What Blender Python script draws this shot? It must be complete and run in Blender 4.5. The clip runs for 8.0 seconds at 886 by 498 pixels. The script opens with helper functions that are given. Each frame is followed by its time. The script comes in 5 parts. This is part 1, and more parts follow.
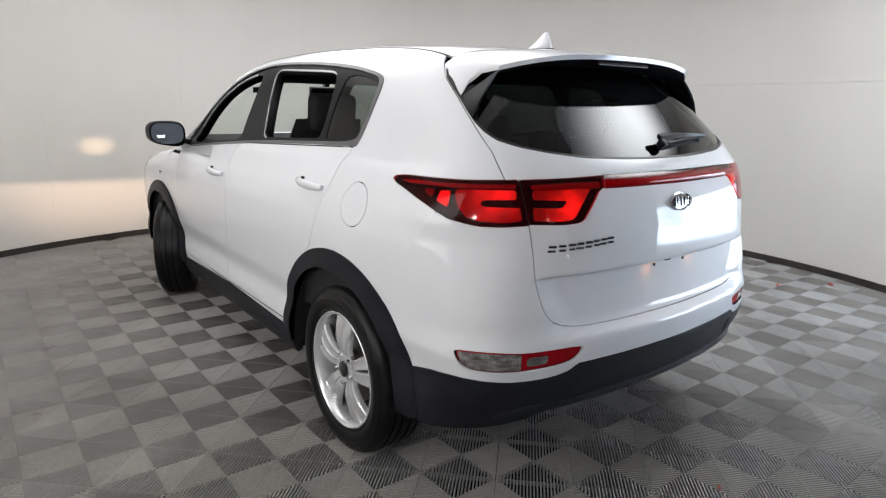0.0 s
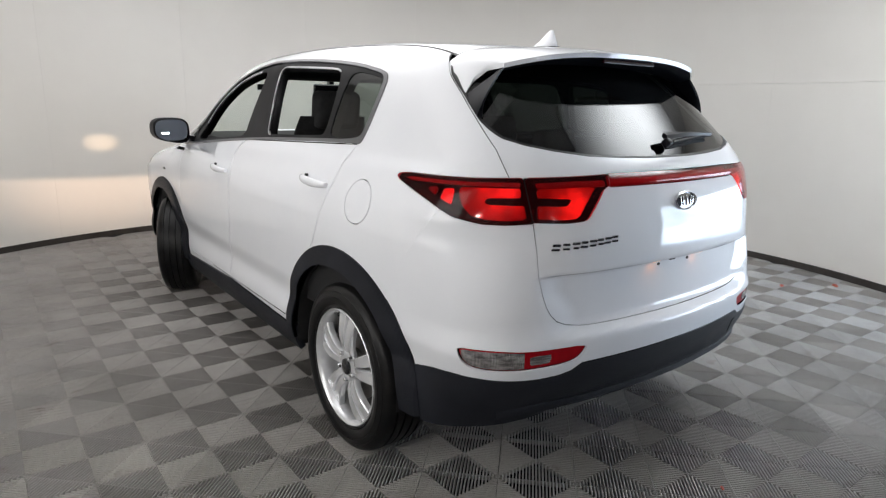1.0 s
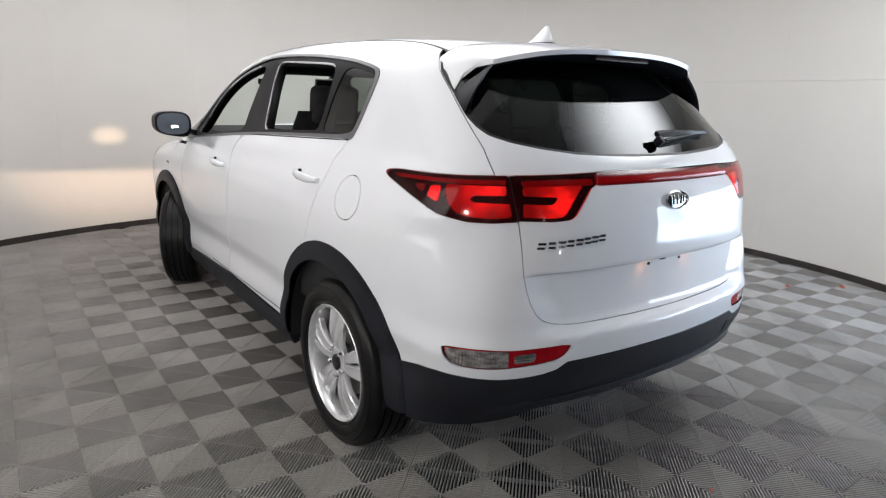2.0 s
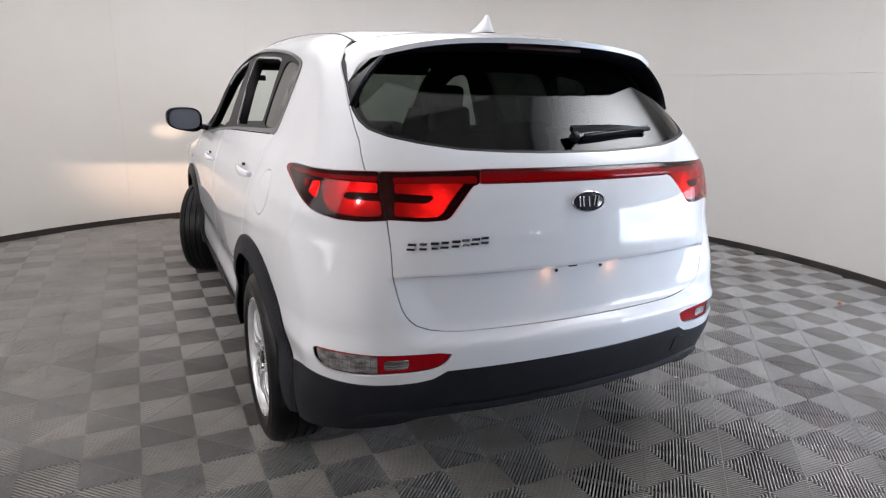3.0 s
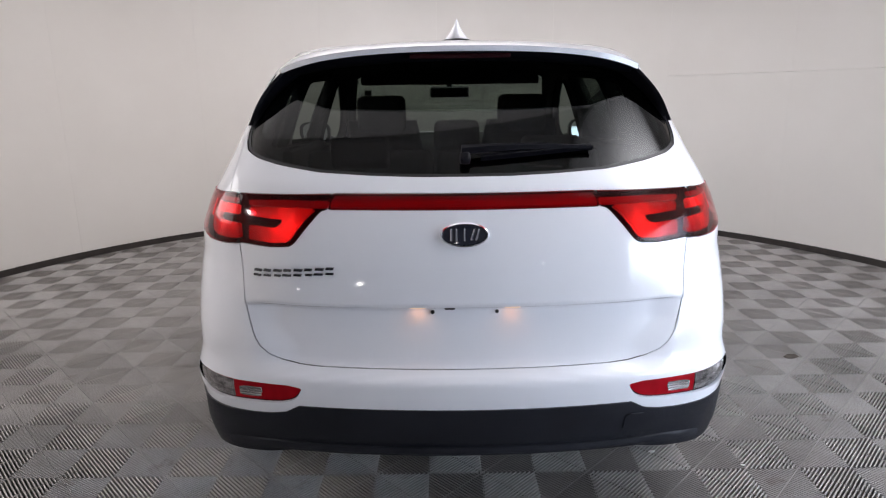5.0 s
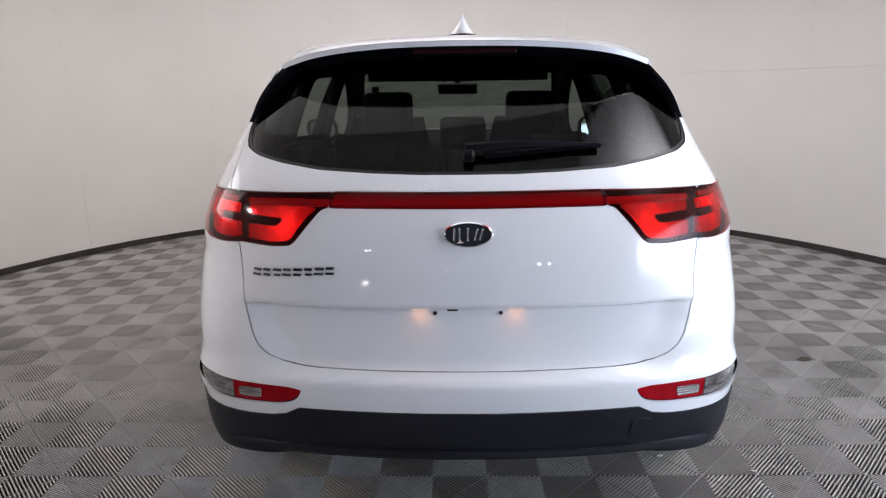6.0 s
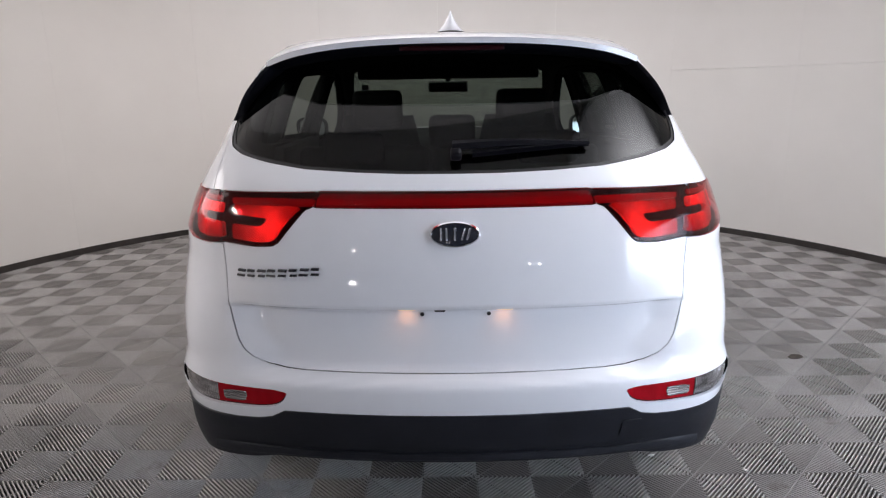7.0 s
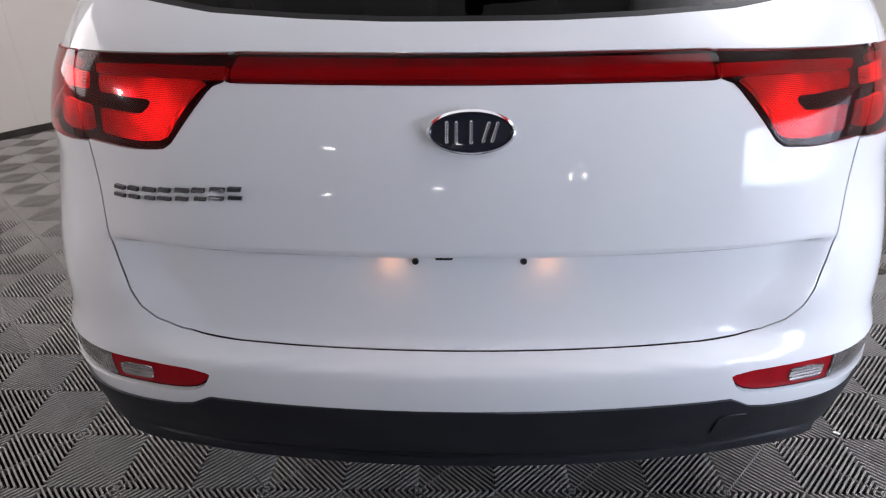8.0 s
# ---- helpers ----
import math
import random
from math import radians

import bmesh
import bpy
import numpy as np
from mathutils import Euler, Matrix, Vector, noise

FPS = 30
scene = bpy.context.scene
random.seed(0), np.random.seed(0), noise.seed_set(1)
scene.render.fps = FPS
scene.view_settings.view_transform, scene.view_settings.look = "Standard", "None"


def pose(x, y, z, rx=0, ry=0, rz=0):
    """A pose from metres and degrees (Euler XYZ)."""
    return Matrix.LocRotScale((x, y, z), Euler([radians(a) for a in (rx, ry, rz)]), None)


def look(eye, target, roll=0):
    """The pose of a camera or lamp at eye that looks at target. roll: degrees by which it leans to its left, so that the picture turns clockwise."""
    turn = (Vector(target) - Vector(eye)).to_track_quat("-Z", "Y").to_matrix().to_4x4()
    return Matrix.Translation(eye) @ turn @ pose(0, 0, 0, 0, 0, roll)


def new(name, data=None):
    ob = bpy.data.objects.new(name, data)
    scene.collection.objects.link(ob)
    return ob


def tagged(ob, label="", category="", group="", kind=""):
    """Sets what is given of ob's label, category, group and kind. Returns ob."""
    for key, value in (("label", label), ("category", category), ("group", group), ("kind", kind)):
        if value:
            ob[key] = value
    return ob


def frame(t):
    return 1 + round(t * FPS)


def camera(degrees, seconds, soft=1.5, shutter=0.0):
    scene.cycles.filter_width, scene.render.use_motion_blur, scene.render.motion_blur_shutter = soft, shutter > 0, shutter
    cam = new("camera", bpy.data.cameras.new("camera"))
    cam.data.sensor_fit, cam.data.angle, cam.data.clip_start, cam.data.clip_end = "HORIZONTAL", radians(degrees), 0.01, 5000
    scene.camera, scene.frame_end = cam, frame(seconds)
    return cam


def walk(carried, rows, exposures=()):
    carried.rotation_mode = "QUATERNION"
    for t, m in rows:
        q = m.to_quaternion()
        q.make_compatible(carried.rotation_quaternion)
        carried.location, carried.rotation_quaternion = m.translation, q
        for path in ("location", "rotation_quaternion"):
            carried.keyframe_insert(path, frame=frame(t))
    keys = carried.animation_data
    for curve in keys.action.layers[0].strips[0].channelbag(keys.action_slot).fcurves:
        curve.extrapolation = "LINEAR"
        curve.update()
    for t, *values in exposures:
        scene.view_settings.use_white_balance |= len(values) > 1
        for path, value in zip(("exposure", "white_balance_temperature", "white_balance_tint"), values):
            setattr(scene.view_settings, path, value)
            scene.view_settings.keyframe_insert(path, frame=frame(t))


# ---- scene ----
cam = camera(71.3, 8.0, 1.2)
PATH = [
    (0, (-2.009, -1.229, 1.405), (-0.825, 0.317, 0.95), 0.8),
    (0.5, (-2.007, -1.231, 1.403), (-0.83, 0.32, 0.947), 0.8),
    (1, (-2.008, -1.224, 1.401), (-0.832, 0.327, 0.942), 1.1),
    (2.3, (-1.842, -1.322, 1.409), (-0.74, 0.276, 0.925), 1.8),
    (2.5, (-1.693, -1.409, 1.405), (-0.647, 0.225, 0.92), 1.8),
    (3, (-1.276, -1.552, 1.405), (-0.421, 0.189, 0.917), 1.2),
    (3.5, (-0.84, -1.68, 1.424), (-0.24, 0.172, 0.964), 0.7),
    (4, (-0.466, -1.694, 1.424), (-0.163, 0.231, 0.972), 0.7),
    (4.2, (-0.341, -1.678, 1.441), (-0.126, 0.259, 0.991), 0.7),
    (5.3, (-0.038, -1.611, 1.437), (-0.067, 0.33, 0.953), -0.8),
    (5.5, (-0.038, -1.601, 1.432), (-0.074, 0.338, 0.946), -0.6),
    (6, (-0.039, -1.583, 1.436), (-0.072, 0.357, 0.953), -0.7),
    (6.5, (-0.045, -1.583, 1.437), (-0.056, 0.36, 0.962), -0.9),
    (7, (-0.021, -1.559, 1.435), (-0.034, 0.38, 0.946), -0.8),
    (7.5, (0.005, -1.343, 1.386), (-0.032, 0.566, 0.79), -0.5),
    (8, (-0.023, -0.9, 1.322), (-0.064, 0.901, 0.454), -0.6),
]
EXPOSURE = [(0, 0.18, 6500, 10), (1.0, 0.18, 6500, 10), (3.0, 0.28, 6520, 14), (4.0, 0.27, 6540, 16), (6.5, 0.23, 6560, 17), (7.3, 0.22, 6560, 17), (8.0, 0.12, 6600, 18)]
walk(cam, [(t, look(eye, target, roll)) for t, eye, target, roll in PATH], EXPOSURE)


# ---- world and light ----
world = bpy.data.worlds.new("world")
scene.world = world
world.use_nodes = True
world.node_tree.nodes["Background"].inputs[0].default_value = (0.85, 0.92, 1.0, 1)
world.node_tree.nodes["Background"].inputs[1].default_value = 0.25


def area_lamp(name, at, aim, size, size_y, watts, colour):
    lamp = bpy.data.lights.new(name, "AREA")
    lamp.shape, lamp.size, lamp.size_y, lamp.energy, lamp.color = "RECTANGLE", size, size_y, watts, colour
    ob = new(name, lamp)
    ob.matrix_world = look(at, aim)
    return ob


def spot_lamp(name, at, aim, watts, degrees, blend, colour, radius=0.03):
    lamp = bpy.data.lights.new(name, "SPOT")
    lamp.energy, lamp.spot_size, lamp.spot_blend, lamp.color, lamp.shadow_soft_size = watts, radians(degrees), blend, colour, radius
    ob = new(name, lamp)
    ob.matrix_world = look(at, aim)
    return ob


# ---- materials ----
def material(name, colour=(0.5, 0.5, 0.5), rough=0.5, metal=0.0, coat=0.0, coat_rough=0.03, spec=0.5, emit=None, power=0.0):
    m = bpy.data.materials.new(name)
    m.use_nodes = True
    b = m.node_tree.nodes["Principled BSDF"]
    b.inputs["Base Color"].default_value = (*colour, 1)
    b.inputs["Roughness"].default_value = rough
    b.inputs["Metallic"].default_value = metal
    b.inputs["Coat Weight"].default_value = coat
    b.inputs["Coat Roughness"].default_value = coat_rough
    b.inputs["Specular IOR Level"].default_value = spec
    if emit:
        b.inputs["Emission Color"].default_value = (*emit, 1)
        b.inputs["Emission Strength"].default_value = power
    return m


def node(m, kind, **values):
    n = m.node_tree.nodes.new(kind)
    for key, value in values.items():
        n.inputs[key.replace("_", " ")].default_value = value
    return n


def grain(m, scale, low, high, detail=4.0, bump=0.0, bump_scale=None, rough=None, stretch=(1, 1, 1)):
    """Two scales of variation: colour from low to high, relief, and a spread of roughness."""
    t = m.node_tree
    b = t.nodes["Principled BSDF"]
    where = t.nodes.new("ShaderNodeTexCoord")
    mapping = node(m, "ShaderNodeMapping", Scale=stretch)
    t.links.new(where.outputs["Object"], mapping.inputs["Vector"])
    big = node(m, "ShaderNodeTexNoise", Scale=scale, Detail=detail, Roughness=0.6)
    t.links.new(mapping.outputs[0], big.inputs["Vector"])
    ramp = t.nodes.new("ShaderNodeValToRGB")
    ramp.color_ramp.elements[0].position, ramp.color_ramp.elements[1].position = 0.3, 0.7
    ramp.color_ramp.elements[0].color, ramp.color_ramp.elements[1].color = (*low, 1), (*high, 1)
    t.links.new(big.outputs["Fac"], ramp.inputs["Fac"])
    t.links.new(ramp.outputs["Color"], b.inputs["Base Color"])
    fine = node(m, "ShaderNodeTexNoise", Scale=bump_scale or scale * 12, Detail=3.0)
    t.links.new(mapping.outputs[0], fine.inputs["Vector"])
    if bump:
        relief = node(m, "ShaderNodeBump", Strength=bump, Distance=0.002)
        t.links.new(fine.outputs["Fac"], relief.inputs["Height"])
        t.links.new(relief.outputs[0], b.inputs["Normal"])
    if rough:
        spread = node(m, "ShaderNodeMapRange", To_Min=rough[0], To_Max=rough[1])
        t.links.new(big.outputs["Fac"], spread.inputs["Value"])
        t.links.new(spread.outputs[0], b.inputs["Roughness"])
    return m


def glass(name, tint, gloss=0.02, level=1.5):
    """A clear or tinted pane: light goes straight through the tint, and the face mirrors by its angle."""
    m = bpy.data.materials.new(name)
    m.use_nodes = True
    t = m.node_tree
    t.nodes.clear()
    out = t.nodes.new("ShaderNodeOutputMaterial")
    clear = node(m, "ShaderNodeBsdfTransparent", Color=(*tint, 1))
    shine = node(m, "ShaderNodeBsdfGlossy", Color=(1, 1, 1, 1), Roughness=gloss)
    facing = node(m, "ShaderNodeLayerWeight", Blend=0.5)
    curve = t.nodes.new("ShaderNodeMath")
    curve.operation = "POWER"
    curve.inputs[1].default_value = 5.0
    amount = node(m, "ShaderNodeMapRange", To_Min=((level - 1) / (level + 1)) ** 2, To_Max=1.0)
    t.links.new(facing.outputs["Facing"], curve.inputs[0])
    t.links.new(curve.outputs[0], amount.inputs["Value"])
    mix = t.nodes.new("ShaderNodeMixShader")
    t.links.new(amount.outputs[0], mix.inputs[0])
    t.links.new(clear.outputs[0], mix.inputs[1])
    t.links.new(shine.outputs[0], mix.inputs[2])
    t.links.new(mix.outputs[0], out.inputs[0])
    return m


WHITE = grain(material("white_paint", (0.82, 0.82, 0.82), 0.42, coat=1.0, coat_rough=0.015, spec=0.15), 3, (0.815, 0.832, 0.872), (0.845, 0.858, 0.892), bump=0.012, bump_scale=900)
BLACK_PLASTIC = grain(material("black_plastic", (0.02, 0.02, 0.022), 0.55, spec=0.28), 6, (0.008, 0.009, 0.013), (0.016, 0.0175, 0.024), bump=0.25, bump_scale=700, rough=(0.38, 0.58))
SATIN_BLACK = grain(material("satin_black", (0.005, 0.005, 0.007), 0.38, spec=0.16), 15, (0.003, 0.003, 0.005), (0.007, 0.007, 0.010))
GLOSS_BLACK = material("gloss_black", (0.006, 0.006, 0.008), 0.12, coat=1.0)
RUBBER = grain(material("rubber", (0.018, 0.018, 0.018), 0.6, spec=0.22), 14, (0.004, 0.004, 0.005), (0.011, 0.0105, 0.010), bump=0.2, bump_scale=300, rough=(0.22, 0.46))
LINER = material("dark_liner", (0.012, 0.012, 0.013), 0.8)
SEAL = material("black_seal", (0.012, 0.012, 0.014), 0.45)
TRIM = grain(material("satin_trim", (0.24, 0.24, 0.25), 0.34, metal=0.7), 12, (0.17, 0.17, 0.18), (0.22, 0.22, 0.23))
FRAME_GLINT = material("frame_glint", (0.62, 0.62, 0.63), 0.28, metal=0.7)
PILLAR = grain(material("pillar_film", (0.02, 0.02, 0.022), 0.38, spec=0.08), 9, (0.012, 0.012, 0.013), (0.022, 0.022, 0.024))
CHROME = material("chrome", (0.75, 0.76, 0.78), 0.07, metal=1.0)
DARK_CHROME = material("dark_chrome", (0.10, 0.10, 0.11), 0.16, metal=1.0)
ALLOY = grain(material("alloy", (0.75, 0.76, 0.78), 0.27, metal=0.55, coat=0.6), 18, (0.74, 0.75, 0.77), (0.84, 0.85, 0.87))
DARK_ALLOY = material("dark_alloy", (0.05, 0.05, 0.055), 0.5, metal=0.6)
DISC = material("brake_disc", (0.22, 0.21, 0.2), 0.4, metal=0.9)
NAVY = material("badge_enamel", (0.006, 0.009, 0.022), 0.12, coat=1.0)
REAR_GLASS = glass("privacy_glass", (0.095, 0.112, 0.098), 0.01, 1.42)
SIDE_GLASS = glass("clear_glass", (0.80, 0.86, 0.82), 0.01, 1.5)
QUARTER_GLASS = glass("tinted_glass", (0.26, 0.29, 0.27), 0.01, 1.5)
DARK_GLASS = glass("dark_privacy_glass", (0.085, 0.10, 0.09), 0.01, 1.5)
MIRROR_GLASS = material("mirror_glass", (0.62, 0.67, 0.72), 0.015, metal=1.0)
CLOTH = grain(material("seat_cloth", (0.02, 0.02, 0.022), 0.9), 20, (0.014, 0.014, 0.015), (0.03, 0.03, 0.032), bump=0.3, bump_scale=400)
DASH = grain(material("dash_plastic", (0.02, 0.02, 0.02), 0.7), 20, (0.014, 0.014, 0.015), (0.028, 0.028, 0.03))
RED_LENS = glass("red_lens", (0.80, 0.10, 0.12), 0.07, 1.30)
DARK_RED = material("dark_red_lens", (0.022, 0.002, 0.004), 0.3, spec=0.2)
RED_PLASTIC = grain(material("red_reflector", (0.2, 0.004, 0.008), 0.3, coat=0.05, spec=0.12), 14, (0.26, 0.001, 0.006), (0.42, 0.003, 0.010), stretch=(1, 1, 0.3))
# the housing's faint red emission stands in for light spilled inside the lamp
LAMP_DARK = grain(material("lamp_housing", (0.10, 0.008, 0.014), 0.4, emit=(1.0, 0.02, 0.05), power=0.022), 60, (0.13, 0.009, 0.018), (0.22, 0.014, 0.030))
# pale streaks in both clear lens colours stand in for reflections
CLEAR_LENS = grain(material("smoked_clear_lens", (0.2, 0.19, 0.19), 0.16, metal=0.35, coat=1.0), 40, (0.03, 0.025, 0.025), (0.42, 0.395, 0.395), stretch=(0.5, 0.5, 1.6))
INSET_LENS = grain(material("ribbed_clear_lens", (0.3, 0.29, 0.29), 0.16, metal=0.5, coat=1.0), 30, (0.06, 0.05, 0.05), (0.38, 0.35, 0.35), stretch=(0.4, 0.4, 2.4))


def flutes(m, scale, way):
    """Ribs moulded into a lens."""
    t = m.node_tree
    where = t.nodes.new("ShaderNodeTexCoord")
    ribs = node(m, "ShaderNodeTexWave", Scale=scale, Distortion=0.6)
    ribs.bands_direction = way
    relief = node(m, "ShaderNodeBump", Strength=0.7, Distance=0.004)
    t.links.new(where.outputs["Object"], ribs.inputs["Vector"])
    t.links.new(ribs.outputs["Fac"], relief.inputs["Height"])
    t.links.new(relief.outputs[0], t.nodes["Principled BSDF"].inputs["Normal"])


flutes(CLEAR_LENS, 48.0, "X")
flutes(INSET_LENS, 40.0, "Z")
HEAD_LENS = glass("clear_headlamp_lens", (0.93, 0.94, 0.94), 0.02, 1.45)


def lit_red(name, power, deep, centre, reach):
    """A lit red reflector: fine cells of its optics, brightest near its bulb, the same on both sides of the car."""
    m = material(name, (0.22, 0.006, 0.01), 0.25, coat=0.4)
    t = m.node_tree
    b = t.nodes["Principled BSDF"]
    where = t.nodes.new("ShaderNodeTexCoord")
    fold = t.nodes.new("ShaderNodeVectorMath")
    fold.operation = "ABSOLUTE"
    t.links.new(where.outputs["Object"], fold.inputs[0])
    rows = node(m, "ShaderNodeTexWave", Scale=115.0, Distortion=0.8, Detail=1.0)
    rows.bands_direction = "Z"
    columns = node(m, "ShaderNodeTexWave", Scale=95.0, Distortion=0.6)
    columns.bands_direction = "DIAGONAL"
    soft = node(m, "ShaderNodeTexNoise", Scale=26.0, Detail=2.0)
    for n in (rows, columns, soft):
        t.links.new(fold.outputs[0], n.inputs["Vector"])
    away = t.nodes.new("ShaderNodeVectorMath")
    away.operation = "DISTANCE"
    away.inputs[1].default_value = centre
    t.links.new(fold.outputs[0], away.inputs[0])
    near_bulb = node(m, "ShaderNodeMapRange", From_Min=0.0, From_Max=reach, To_Min=2.3, To_Max=0.26)
    near_bulb.interpolation_type = "SMOOTHSTEP"
    t.links.new(away.outputs["Value"], near_bulb.inputs["Value"])
    total = near_bulb.outputs[0]
    for n, low, high in ((rows, 0.30, 1.70), (columns, 0.45, 1.55), (soft, 0.55, 1.45)):
        level = node(m, "ShaderNodeMapRange", From_Min=0.3 if n is soft else 0.0, From_Max=0.7 if n is soft else 1.0, To_Min=low, To_Max=high)
        t.links.new(n.outputs["Fac"], level.inputs["Value"])
        times = t.nodes.new("ShaderNodeMath")
        times.operation = "MULTIPLY"
        t.links.new(total, times.inputs[0])
        t.links.new(level.outputs[0], times.inputs[1])
        total = times.outputs[0]
    scaled = t.nodes.new("ShaderNodeMath")
    scaled.operation = "MULTIPLY"
    scaled.inputs[1].default_value = power
    t.links.new(total, scaled.inputs[0])
    b.inputs["Emission Color"].default_value = (*deep, 1)
    t.links.new(scaled.outputs[0], b.inputs["Emission Strength"])
    return m


LIT_CELL = material("lit_red_cell", (0.22, 0.006, 0.01), 0.25, coat=0.4, emit=(1.0, 0.06, 0.06), power=0.9)
LIT_BAR = grain(material("red_bar_core", (0.18, 0.006, 0.016), 0.3, coat=0.5, emit=(1.0, 0.01, 0.05), power=0.065), 5, (0.10, 0.003, 0.010), (0.24, 0.008, 0.020), stretch=(0.4, 0.4, 14))
DIM_BAND = grain(material("dim_red_band", (0.2, 0.01, 0.015), 0.35, emit=(1.0, 0.03, 0.05), power=0.035), 10, (0.20, 0.008, 0.018), (0.34, 0.014, 0.028))

WALL = grain(material("painted_wall", (0.78, 0.76, 0.73), 0.55), 0.9, (0.728, 0.698, 0.655), (0.772, 0.745, 0.702), bump=0.06, bump_scale=60, rough=(0.45, 0.65))
REAR_DARK = grain(material("dark_rear_wall", (0.26, 0.26, 0.265), 0.5), 1.5, (0.145, 0.150, 0.168), (0.19, 0.197, 0.22), bump=0.05, bump_scale=50)
BASE = grain(material("dark_base_strip", (0.03, 0.026, 0.024), 0.6), 5, (0.022, 0.018, 0.016), (0.045, 0.038, 0.034))
CEILING = grain(material("ceiling_paint", (0.7, 0.69, 0.68), 0.8), 1.2, (0.66, 0.65, 0.64), (0.74, 0.73, 0.72))
SUBFLOOR = material("subfloor", (0.012, 0.012, 0.012), 0.9)


def tile_material():
    """Grey moulded plastic, each tile a little different, with dust and tyre marks."""
    m = material("floor_plastic", (0.2, 0.19, 0.18), 0.5, spec=0.75)
    t = m.node_tree
    b = t.nodes["Principled BSDF"]
    place = t.nodes.new("ShaderNodeNewGeometry")
    dust = node(m, "ShaderNodeTexNoise", Scale=1.3, Detail=6.0, Roughness=0.65)
    t.links.new(place.outputs["Position"], dust.inputs["Vector"])
    ramp = t.nodes.new("ShaderNodeValToRGB")
    ramp.color_ramp.elements[0].position, ramp.color_ramp.elements[1].position = 0.32, 0.72
    ramp.color_ramp.elements[0].color, ramp.color_ramp.elements[1].color = (0.215, 0.203, 0.191, 1), (0.36, 0.345, 0.328, 1)
    t.links.new(dust.outputs["Fac"], ramp.inputs["Fac"])
    own = t.nodes.new("ShaderNodeObjectInfo")
    shift = node(m, "ShaderNodeMapRange", To_Min=0.88, To_Max=1.12)
    t.links.new(own.outputs["Random"], shift.inputs["Value"])
    tint = t.nodes.new("ShaderNodeVectorMath")
    tint.operation = "SCALE"
    t.links.new(ramp.outputs["Color"], tint.inputs[0])
    t.links.new(shift.outputs[0], tint.inputs["Scale"])
    # brown scuffs with a shape of their own, and fine grit
    scuff = node(m, "ShaderNodeTexNoise", Scale=7.0, Detail=5.0, Roughness=0.7)
    t.links.new(place.outputs["Position"], scuff.inputs["Vector"])
    mask = node(m, "ShaderNodeMapRange", From_Min=0.60, From_Max=0.74, To_Min=0.0, To_Max=0.6)
    t.links.new(scuff.outputs["Fac"], mask.inputs["Value"])
    soil = t.nodes.new("ShaderNodeMix")
    soil.data_type = "RGBA"
    soil.inputs["B"].default_value = (0.12, 0.088, 0.07, 1)
    t.links.new(mask.outputs[0], soil.inputs["Factor"])
    t.links.new(tint.outputs[0], soil.inputs["A"])
    grit = node(m, "ShaderNodeTexNoise", Scale=260.0, Detail=2.0)
    t.links.new(place.outputs["Position"], grit.inputs["Vector"])
    level = node(m, "ShaderNodeMapRange", From_Min=0.3, From_Max=0.7, To_Min=0.78, To_Max=1.18)
    t.links.new(grit.outputs["Fac"], level.inputs["Value"])
    rubbed = t.nodes.new("ShaderNodeVectorMath")
    rubbed.operation = "SCALE"
    t.links.new(soil.outputs["Result"], rubbed.inputs[0])
    t.links.new(level.outputs[0], rubbed.inputs["Scale"])
    t.links.new(rubbed.outputs[0], b.inputs["Base Color"])
    spread = node(m, "ShaderNodeMapRange", To_Min=0.26, To_Max=0.42)
    t.links.new(dust.outputs["Fac"], spread.inputs["Value"])
    t.links.new(spread.outputs[0], b.inputs["Roughness"])
    return m


TILE = tile_material()


# ---- mesh helpers ----
def mesh_object(name, verts, faces, mat, parent=None, smooth=False, normals=None, label=""):
    me = bpy.data.meshes.new(name)
    me.from_pydata([tuple(map(float, v)) for v in verts], [], [tuple(map(int, f)) for f in faces])
    me.materials.append(mat)
    if smooth:
        me.polygons.foreach_set("use_smooth", [True] * len(me.polygons))
    if normals is not None:
        me.normals_split_custom_set_from_vertices([tuple(map(float, n)) for n in normals])
    me.update()
    ob = new(name, me)
    if parent is not None:
        ob.parent = parent
    if label:
        tagged(ob, label)
    return ob


def part(name, bm, mat, parent, label="", smooth=False):
    """One bmesh as one mesh object under a thing or a part."""
    bmesh.ops.recalc_face_normals(bm, faces=bm.faces[:])
    me = bpy.data.meshes.new(name)
    bm.to_mesh(me)
    bm.free()
    me.materials.append(mat)
    if smooth:
        me.polygons.foreach_set("use_smooth", [True] * len(me.polygons))
        me.set_sharp_from_angle(angle=radians(38))
    ob = new(name, me)
    ob.parent = parent
    if label:
        tagged(ob, label)
    return ob


def thing(name, label, category, group="", at=None):
    ob = new(name)
    ob.empty_display_size = 0.1
    if at is not None:
        ob.matrix_world = at
    return tagged(ob, label, category, group)


def block(size, at=None, bevel=0.0, seg=2, bm=None):
    """A box of that size, centred at the pose, with rounded edges; added to bm if given."""
    made = bmesh.new()
    bmesh.ops.create_cube(made, size=1.0)
    bmesh.ops.scale(made, vec=size, verts=made.verts[:])
    if bevel:
        bmesh.ops.bevel(made, geom=made.edges[:], offset=bevel, segments=seg, profile=0.6, affect="EDGES")
    if at is not None:
        bmesh.ops.transform(made, matrix=at, verts=made.verts[:])
    if bm is None:
        return made
    me = bpy.data.meshes.new("t")
    made.to_mesh(me)
    made.free()
    bm.from_mesh(me)
    bpy.data.meshes.remove(me)
    return bm


